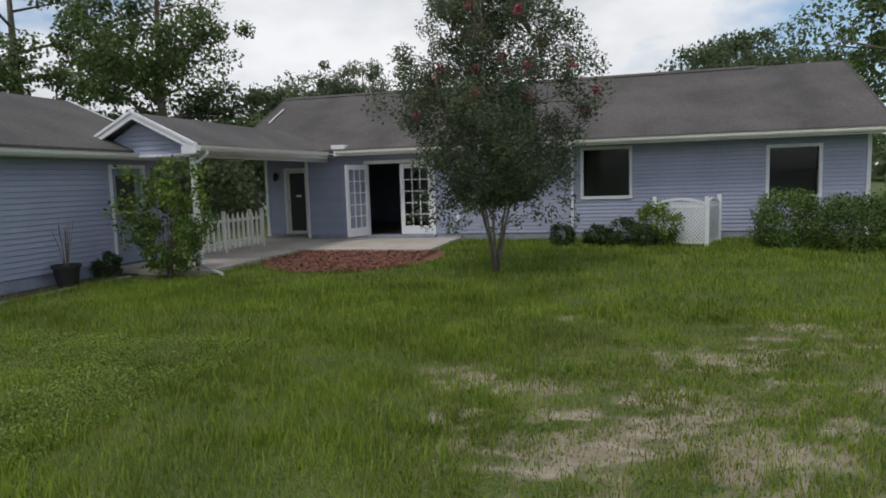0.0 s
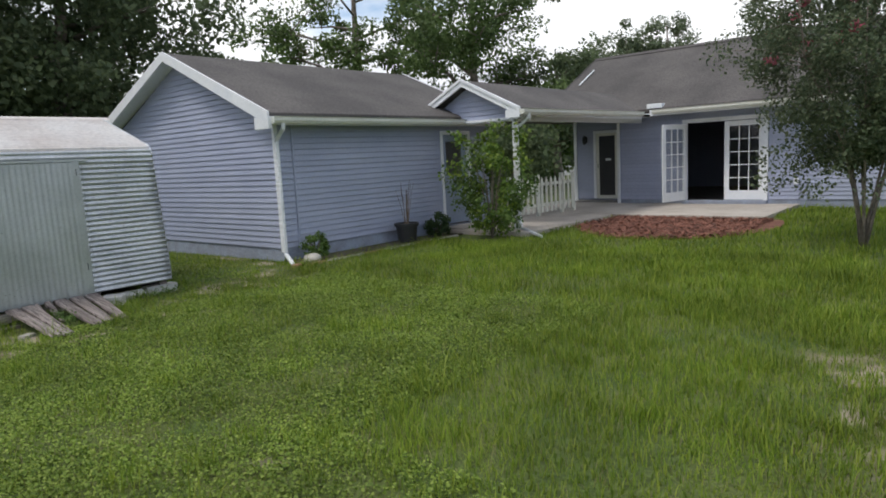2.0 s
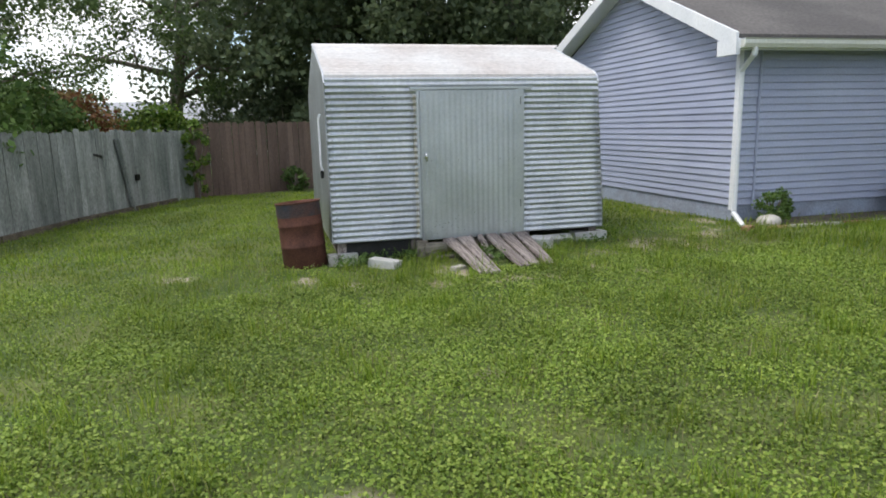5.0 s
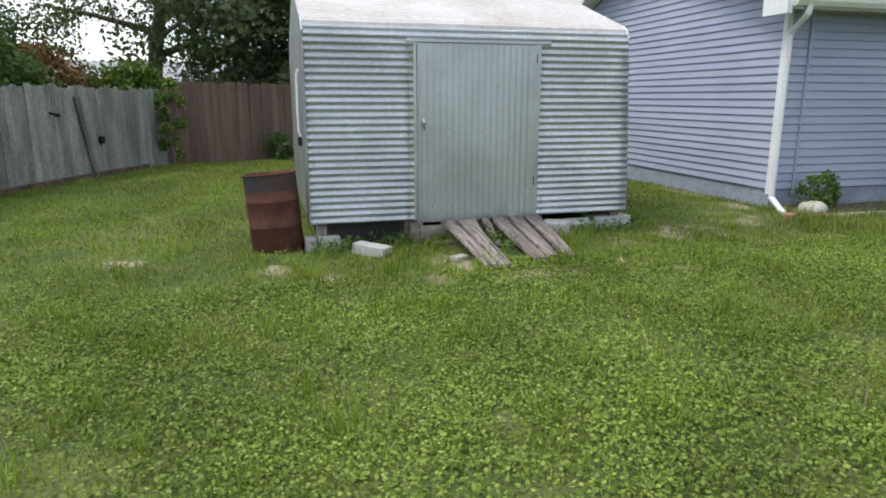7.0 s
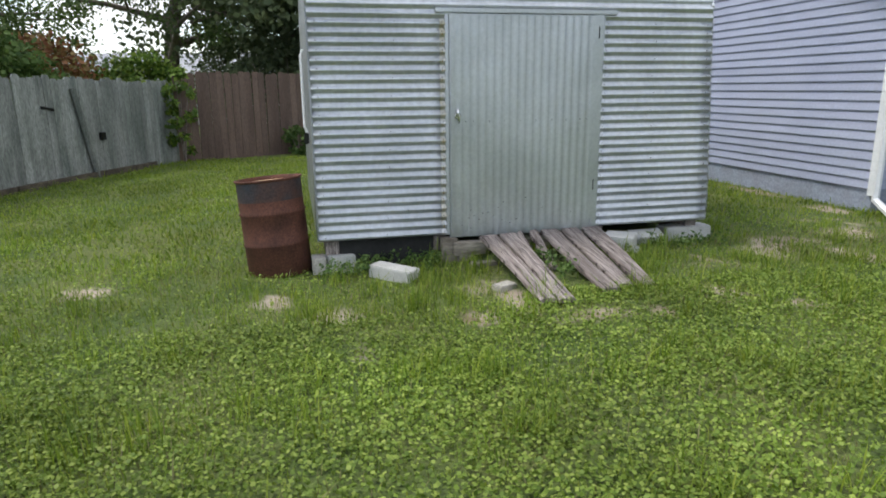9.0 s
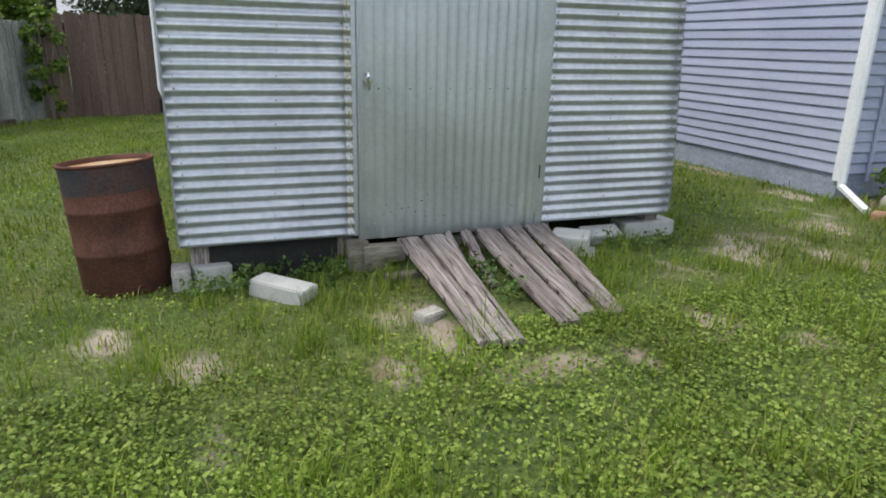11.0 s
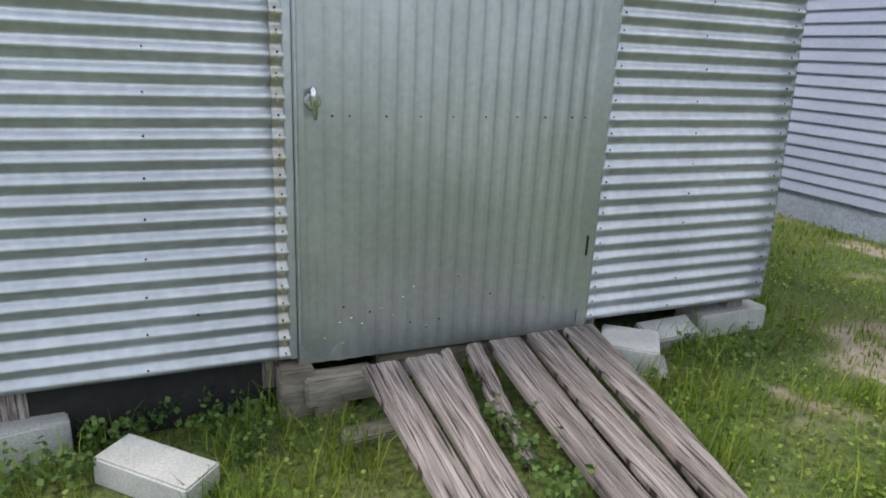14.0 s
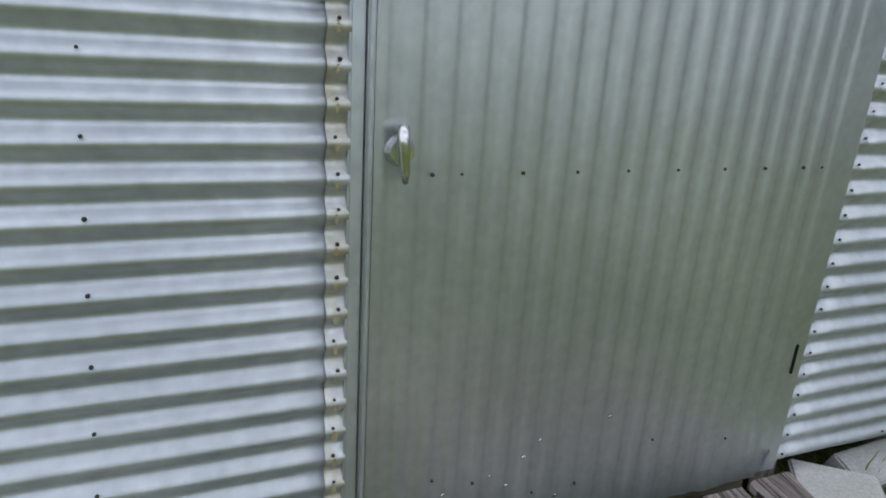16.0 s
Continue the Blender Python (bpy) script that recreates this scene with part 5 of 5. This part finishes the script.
def lattice(a, b, h=1.0):
    a, b = Vector(a), Vector(b)
    d, w = (b - a).normalized(), (b - a).length
    nrm = Vector((-d.y, d.x, 0)) * 0.008

    def strip(p, q, wd, th):
        u = (q - p).normalized()
        s_ = u.cross(nrm.normalized()) * wd
        t_ = nrm.normalized() * th
        part("slat", prism(([p - s_ - t_, p + s_ - t_, p + s_ + t_, p - s_ + t_], [q - s_ - t_, q + s_ - t_, q + s_ + t_, q - s_ + t_])), M_WHITE, lat)

    def at(u, z):
        return a + d * u + Vector((0, 0, z))
    hh = h - 0.2
    step = 0.085
    for sgn in (1, -1):
        k = -hh
        while k < w:
            u0, u1 = k, k + hh
            z0_, z1_ = (0.1, 0.1 + hh) if sgn > 0 else (0.1 + hh, 0.1)
            c0, c1 = max(0, u0), min(w, u1)
            if c1 - c0 > 0.02:
                f0, f1 = (c0 - u0) / hh, (c1 - u0) / hh
                off = nrm * (0.6 * sgn)
                strip(at(c0, z0_ + (z1_ - z0_) * f0) + off, at(c1, z0_ + (z1_ - z0_) * f1) + off, 0.014, 0.004)
            k += step
    strip(at(0, 0.08), at(w, 0.08), 0.03, 0.012)
    arch = [at(u * w, h - 0.12 + 0.1 * math.sin(math.pi * u)) for u in np.linspace(0, 1, 9)]
    strip(at(0, h - 0.2), at(w, h - 0.2), 0.025, 0.012)
    for p, q in zip(arch, arch[1:]):
        strip(p, q, 0.03, 0.012)


gz = -0.12
lattice((1.3, 15.75, gz), (2.36, 15.35, gz), 1.12)
lattice((2.42, 15.38, gz), (2.78, 16.35, gz), 1.12)
for x, y in ((1.26, 15.77), (2.39, 15.32), (2.8, 16.42)):
    part("post", box(x - 0.045, x + 0.045, y - 0.045, y + 0.045, gz - 0.05, gz + 1.16, bevel=0.008), M_WHITE, lat)

# pot with a dead plant, stone, edging
pot = thing("plant_pot", "black plastic pot with a dry bare plant", "plant pot")
pot.location = (-9.25, 8.8, -0.13)
part("tub", lathe([(0.17, 0), (0.22, 0.36), (0.25, 0.36), (0.25, 0.42), (0.22, 0.42), (0.2, 0.38)], 24), M_POT, pot)
part("soil", lathe([(0.205, 0.385), (0.001, 0.4)], 24), M_SOIL, pot)
bm = bmesh.new()
for i in range(16):
    a = random.random() * math.tau
    r = random.uniform(0.05, 0.2)
    tube([(0.03 * math.cos(a), 0.03 * math.sin(a), 0.38), (r * 0.5 * math.cos(a), r * 0.5 * math.sin(a), 0.75), (r * math.cos(a), r * math.sin(a), random.uniform(0.95, 1.3))], [0.006, 0.004, 0.002], 4, bm)
part("dry_stems", bm, M_TWIG, pot, "dry brown stems")
stone = thing("garden_stone", "pale rounded stone by the downspout", "stone")
bm = bmesh.new()
bmesh.ops.create_icosphere(bm, subdivisions=3, radius=0.14, matrix=Matrix.Translation((-9.12, 6.28, -0.06)) @ Matrix.Diagonal((1.2, 0.9, 0.7, 1)))
for v_ in bm.verts:
    v_.co += 0.03 * noise.noise_vector(v_.co * 6)
part("body", bm, M_STONE, stone, smooth=True)
block("brick", -9.0, 5.85, -0.13, 0.1, 0.2, 0.06, 30, "loose orange brick in the garden bed", M_BRICK, category="brick")
edging = thing("garden_edging", "sunken pale edging along the garage bed", "edging")
for i in range(9):
    part("edge_stone", box(-8.98, -8.9, 6.0 + i * 0.45, 6.42 + i * 0.45, -0.16, -0.085, bevel=0.012), M_STONE if i % 3 else M_BRICK, edging)
bed = setting(part("garden_bed", box(-9.62, -9.0, 6.1, 10.3, -0.2, -0.098), M_SOIL), "dark soil bed along the garage", "garden bed")

# mulch bed
mg = np.random.default_rng(8)
mv, mf = [], []
for i in range(5200):
    x, y = mg.uniform(-7.3, -3.7), mg.uniform(10.6, 14.08)
    q = ((x + 5.3) / 2.0) ** 2 + ((y - 13.0) / 2.4) ** 2
    if q > 1 + mg.uniform(-0.15, 0.1) or x < -7.3:
        continue
    a, t1, ln, wd = mg.uniform(0, math.tau), mg.uniform(-0.5, 0.5), mg.uniform(0.03, 0.075), mg.uniform(0.012, 0.025)
    z = -0.12 + mg.uniform(0.02, 0.065)
    u = np.array([math.cos(a), math.sin(a), t1]) * ln
    s = np.array([-math.sin(a), math.cos(a), mg.uniform(-0.5, 0.5)]) * wd
    c, h = np.array([x, y, z]), np.array([0, 0, 0.008])
    k = len(mv)
    mv += [c - u - s, c + u - s, c + u + s, c - u + s, c - u * 0.8 - s * 0.7 + h, c + u * 0.8 - s * 0.7 + h, c + u * 0.8 + s * 0.7 + h, c - u * 0.8 + s * 0.7 + h]
    mf += [(k + 4, k + 5, k + 6, k + 7), (k, k + 1, k + 5, k + 4), (k + 1, k + 2, k + 6, k + 5), (k + 2, k + 3, k + 7, k + 6), (k + 3, k, k + 4, k + 7)]
mulch = tagged(pydata("bark_mulch", [tuple(p) for p in mv], mf, M_MULCH), "red-brown bark mulch beside the patio", "mulch", kind="stuff")
mb = [(-5.3 + 1.95 * math.cos(a), min(14.08, 13.0 + 2.35 * math.sin(a)), -0.1 + 0.005 * math.sin(3 * a)) for a in np.linspace(0, math.tau, 40, endpoint=False)]
setting(pydata("mulch_base", [(max(-7.3, x), y, z) for x, y, z in mb] + [(max(-7.3, x), y, z - 0.1) for x, y, z in mb], [tuple(range(40))] + [(i, i + 40, (i + 1) % 40 + 40, (i + 1) % 40) for i in range(40)], M_MULCH), "dark red mulch layer", "mulch bed")

# ---- trees behind ----
SYC = "tall leafy green tree behind the garage"
tree(SYC, -26.5, 24.0, 15.0, 4.6, 0.35, M_SYC, 15, 120, 90, 0.27, 0.95, 0.25, 61)
tree(SYC, -20.0, 25.5, 14.0, 4.0, 0.32, M_SYC, 14, 105, 90, 0.27, 0.95, 0.25, 62)
tree("dark green tree behind the porch", -17.5, 29.0, 7.0, 3.2, 0.26, M_OAK, 9, 80, 80, 0.27, 0.9, 0.3, 63)
for i, (x, y, h) in enumerate(((-27.5, 60, 13.5), (-31, 62, 13), (-24.2, 61, 14.5), (-35, 64, 12.5))):
    tree("far pale pine tree beyond the house", x, y, h, 2.6, 0.3, M_PINE, 9, 60, 70, 0.36, 0.95, 0.55, 70 + i)
tree("broad dark oak behind the house", 8.8, 42, 9.0, 5.0, 0.5, M_OAK, 13, 170, 90, 0.32, 1.2, 0.35, 75)
tree("green tree past the end of the house", 13.2, 31, 12, 3.6, 0.35, M_SYC, 12, 110, 80, 0.27, 1.0, 0.3, 76)
for i, (x, y, h, r) in enumerate(((-23.5, 8.0, 11.5, 4.0), (-25.5, 5.2, 12.5, 4.4), (-25.5, 1.9, 11.5, 4.2))):
    tree("dense dark oak behind the fence", x, y, h, r, 0.4, M_OAK, 14, 230, 100, 0.27, 1.2, 0.12, 80 + i)
tree("slender grey tree leaning behind the fence", -26.5, -3.6, 10.5, 4.2, 0.3, M_SYC, 12, 95, 110, 0.16, 0.95, 0.25, 90, lean=(0.3, 1.2))
tree("slender green tree behind the grey fence", -22.5, -8.0, 10, 3.6, 0.2, M_SYC, 12, 95, 110, 0.16, 0.9, 0.22, 91)
tree("slender green tree behind the grey fence", -17.5, -9.5, 9, 3.4, 0.2, M_SYC, 12, 115, 110, 0.17, 0.9, 0.18, 92)
for i, (x, y, r, h, mt, lb) in enumerate(((-20.5, -5.2, 1.6, 2.6, M_RED, "reddish green bush behind the fence"), (-18.3, -5.6, 1.5, 2.7, M_HEDGE, "green bush behind the fence"),
                                          (-15.2, -6.0, 1.6, 2.8, M_HEDGE, "green bush behind the fence"), (-21.5, -3.2, 1.3, 2.3, M_LIME, "yellow-green bush behind the fence"), (-23.5, 0.2, 2.0, 2.8, M_OAK, "dark bush behind the fence"), (-13.6, -5.1, 1.4, 3.3, M_HEDGE, "green bush hanging over the grey fence"), (-24.5, -6.5, 2.2, 3.4, M_SYC, "pale green bush behind the fence"), (-26.5, -1.0, 2.2, 3.2, M_OAK, "dark bush behind the fence"))):
    shrub("bush", lb, x, y, r, h, mt, 80, 75, 0.13, 95 + i, 6)
shrub("bush", "green bushes seen through the porch", -16.0, 22.0, 2.6, 3.2, M_OAK, 90, 60, 0.22, 120, 5)
shrub("bush", "green bushes seen through the porch", -20.5, 31.0, 3.0, 4.2, M_HEDGE, 90, 60, 0.3, 121, 5)


def far_house(label, x, y, w, d, h, rise, rz):
    o = thing("house", label, "house")
    o.matrix_basis = pose(x, y, ground_z(max(x, -30), y), 0, 0, rz)
    part("wall", box(-w / 2, w / 2, -d / 2, d / 2, -0.2, h), M_FARWALL, o)
    part("roof", prism(([(-w / 2 - 0.4, -d / 2 - 0.4, h), (-w / 2 - 0.4, 0, h + rise), (-w / 2 - 0.4, d / 2 + 0.4, h)], [(w / 2 + 0.4, -d / 2 - 0.4, h), (w / 2 + 0.4, 0, h + rise), (w / 2 + 0.4, d / 2 + 0.4, h)])), M_FARROOF, o)
    for k in (-0.3, 0.1, 0.35):
        wn_ = part("window", box(k * w - 0.5, k * w + 0.5, -d / 2 - 0.03, -d / 2, 0.9, 2.0), M_DARK, o)
    return o


far_house("pale neighbouring house with a light grey roof", -40, -5.0, 9, 7, 2.3, 1.1, 80)
far_house("pale house seen far off through the porch", -30, 46, 9, 7, 2.6, 1.6, 30)

# far woods all round
wg = random.Random(77)
wc, wr = [], []
for i in range(420):
    a = i / 420 * math.tau
    r = wg.uniform(75, 100)
    for k in range(4):
        wc.append((r * math.cos(a) + wg.uniform(-3, 3), r * math.sin(a) + wg.uniform(-3, 3), -0.5 + wg.uniform(0, 1.0) * (4.2 + 1.6 * math.sin(a * 7) + 1.0 * math.sin(a * 17))))
        wr.append(wg.uniform(1.4, 2.6))
woods = tagged(leaves("far_woods", wc, wr, 22, 1.3, M_OAK, seed=9), "far belt of green woods", "woods", kind="stuff")

# ---- grass ----
gr_ = np.random.default_rng(21)
bare_grid = np.array(gbare).reshape(len(fy), len(fx))


def bare_at(x, y):
    i = np.clip(np.searchsorted(fx, x), 0, len(fx) - 1)
    j = np.clip(np.searchsorted(fy, y), 0, len(fy) - 1)
    return bare_grid[j, i]


tex = np.array([[noise.noise((i * 0.42, j * 0.42, 11.0)) + 0.6 * noise.noise((i * 1.3, j * 1.3, 4.0)) for i in range(140)] for j in range(120)])


def lush(x, y):
    """Tufty growth, about -1 to 1, with soft borders."""
    x, y = x + gr_.normal(0, 0.13, len(x)), y + gr_.normal(0, 0.13, len(x))
    return tex[np.clip(((y + 8) / 0.22).astype(int), 0, 119), np.clip(((x + 20) / 0.22).astype(int), 0, 139)]


def clear(x, y):
    ok = ~((x > -10.4) & (x < -3.85) & (y > 14.05))
    ok &= ~((x > -10.4) & (x < -7.3) & (y > 10.25))
    ok &= ~((((x + 5.3) / 1.95) ** 2 + ((y - 13.0) / 2.35) ** 2 < 1) & (x > -7.3))
    ok &= ~((x < -9.0) & (y > 6.15) & (gr_.random(len(x)) < 0.85)) & ~((x < -9.6) & (y > 6.15)) & (y < 17.15)
    ok &= ~((x < -9.1) & (x > -11.9) & (y > 0.5) & (y < 3.65))
    ok &= ~((x < -7.95) & (x > -9.0) & (y > 1.62) & (y < 2.62) & (gr_.random(len(x)) < 0.93))
    ok &= ~((x + 9.24) ** 2 + (y - 0.1) ** 2 < 0.058)
    ok &= ~((x + 8.785) ** 2 + (y - 0.94) ** 2 < 0.035) & ~((x + 8.92) ** 2 + (y - 2.88) ** 2 < 0.03) & ~((x < -8.98) & (y > 0.3) & (y < 0.7) & (x > -9.2))
    return ok


def blades(name, regions, material, label, seed):
    vs = []
    for x0, x1, y0, y1, dens, h0, h1, wd in regions:
        n_ = max(1, int((x1 - x0) * (y1 - y0) * dens))
        x, y = gr_.uniform(x0, x1, n_), gr_.uniform(y0, y1, n_)
        if dens < 0:
            k_ = int(-dens)
            x, y = np.repeat(gr_.uniform(x0, x1, k_), 45), np.repeat(gr_.uniform(y0, y1, k_), 45)
            x, y = x + gr_.normal(0, 0.06, len(x)), y + gr_.normal(0, 0.06, len(x))
            n_ = len(x)
        lu = lush(x, y)
        keep = clear(x, y) & (gr_.random(n_) > bare_at(x, y) * 0.6) & (gr_.random(n_) < 0.72 + 0.5 * lu)
        x, y, lu = x[keep], y[keep], lu[keep]
        n_ = len(x)
        h = gr_.uniform(h0, h1, n_) * (1 + 0.8 * np.clip(lu, -0.5, 1)) * np.where(gr_.random(n_) < 0.04, 1.7, 1.0) * (1 - 0.5 * bare_at(x, y))
        a, ben = gr_.uniform(0, math.tau, n_), gr_.uniform(0.15, 1.0, n_)
        z = ground_z(x, y) - 0.005
        ux, uy = np.cos(a), np.sin(a)
        w = wd * gr_.uniform(0.6, 1.3, n_)
        def pt(f, side, drop):
            return np.stack([x + ux * h * ben * f - uy * w * side, y + uy * h * ben * f + ux * w * side, z + h * drop], 1)
        vs.append(np.stack([pt(0, 1, 0), pt(0, -1, 0), pt(0.3, -0.8, 0.6), pt(0.3, 0.8, 0.6), pt(0.9, 0, 0.95 - 0.0)], 1))
    v = np.concatenate(vs)
    n_ = len(v)
    me_ = bpy.data.meshes.new(name)
    me_.vertices.add(5 * n_)
    me_.vertices.foreach_set("co", v.astype(np.float32).ravel())
    k = np.arange(n_) * 5
    loops = np.stack([k, k + 1, k + 2, k + 3, k + 3, k + 2, k + 4], 1)
    me_.loops.add(7 * n_)
    me_.loops.foreach_set("vertex_index", loops.ravel())
    me_.polygons.add(2 * n_)
    me_.polygons.foreach_set("loop_start", np.stack([np.arange(n_) * 7, np.arange(n_) * 7 + 4], 1).ravel())
    me_.update()
    me_.materials.append(material)
    return tagged(new(name, me_), label, "grass", kind="stuff")


blades("grass", [(-9.6, -6.5, -1.5, 5.5, 2600, 0.02, 0.05, 0.0024), (-6.5, -0.5, -1.5, 5.5, 1100, 0.02, 0.06, 0.0026), (-0.5, 5.0, 1.2, 8.0, 2200, 0.02, 0.065, 0.0032), (-1.5, 5.0, 2.0, 8.0, 1800, 0.012, 0.03, 0.0045), (-3.6, -0.3, 1.5, 6.5, 1900, 0.05, 0.1, 0.003),
                 (-9.6, -0.5, 5.5, 9.5, 1300, 0.05, 0.11, 0.0038), (-7.6, 7.5, 7.0, 11.5, 900, 0.05, 0.12, 0.0045), (-7.6, 8.5, 11.5, 17.1, 650, 0.06, 0.13, 0.006),
                 (-18.5, -9.6, -4.5, 6.2, 900, 0.03, 0.065, 0.005), (-9.6, -0.5, -5.3, -1.5, 1100, 0.03, 0.07, 0.0035),
                 (-9.4, -0.5, -1.5, 6.5, -380, 0.09, 0.16, 0.003), (-9.2, -7.6, 2.7, 4.4, -40, 0.06, 0.12, 0.0026), (-8.9, -7.8, 0.2, 1.6, -22, 0.07, 0.13, 0.0026), (-7.95, -7.7, 1.6, 2.75, -14, 0.06, 0.11, 0.0026), (-3, 4.5, 3, 9, -220, 0.06, 0.12, 0.003)], M_GRASS, "green lawn grass with taller tufts", 1)
blades("dry_grass", [(-9.5, 4.5, -1.5, 7.0, 190, 0.03, 0.08, 0.0026), (-9.5, -8.2, 3.0, 6.2, 300, 0.03, 0.06, 0.003), (-1.0, 4.5, 2.0, 7.6, 650, 0.025, 0.06, 0.003)], M_STRAW, "dry straw-coloured grass among the lawn", 2)
cx = np.concatenate([gr_.uniform(-7.9, -2.2, 200000), gr_.uniform(-2.2, -0.5, 9000), gr_.uniform(-15.5, -7.9, 40000), gr_.uniform(-9, -2.2, 40000)])
cy = np.concatenate([gr_.uniform(-1.6, 5.6, 200000), gr_.uniform(0.0, 4.5, 9000), gr_.uniform(-4.2, 5.0, 40000), gr_.uniform(-5, -1.6, 40000)])
kp = clear(cx, cy) & ~((cx > -3.2) & (cy > 1.8)) & (gr_.random(len(cx)) > bare_at(cx, cy) * 1.3) & (lush(cx * 0.9 + 4, cy * 0.9 + 2) * 1.2 + gr_.random(len(cx)) > 0.42)
cx, cy = cx[kp], cy[kp]
cz = ground_z(cx, cy) + gr_.uniform(0.012, 0.05, len(cx))
clover = tagged(leaves("clover", np.stack([cx, cy, cz], 1), 0.016, 2, 0.0185, M_CLOVER, seed=15, flat=0.5, level=0.45), "low broad-leaved clover in the lawn", "clover", kind="stuff")
# weeds round the shed's foot and through the ramp
wx = np.concatenate([gr_.uniform(-9.1, -8.75, 260), gr_.uniform(-8.7, -8.1, 60), gr_.uniform(-8.86, -8.7, 40)])
wy = np.concatenate([gr_.uniform(0.4, 1.32, 260), gr_.normal(2.05, 0.05, 60), gr_.uniform(2.7, 3.9, 40)])
wk = ((wx + 8.785) ** 2 + (wy - 0.94) ** 2 > 0.04) & ((wx < -9.2) | (wx > -8.95) | (wy > 0.72)) & ((wx + 8.92) ** 2 + (wy - 2.88) ** 2 > 0.04)
wx, wy = wx[wk], wy[wk]
weeds = tagged(leaves("weeds", np.stack([wx, wy, ground_z(wx, wy) + 0.04 + gr_.uniform(0, 0.09, len(wx))], 1), 0.03, 6, 0.026, M_HEDGE, seed=16, flat=0.4), "leafy weeds under the shed edge", "weeds", kind="stuff")
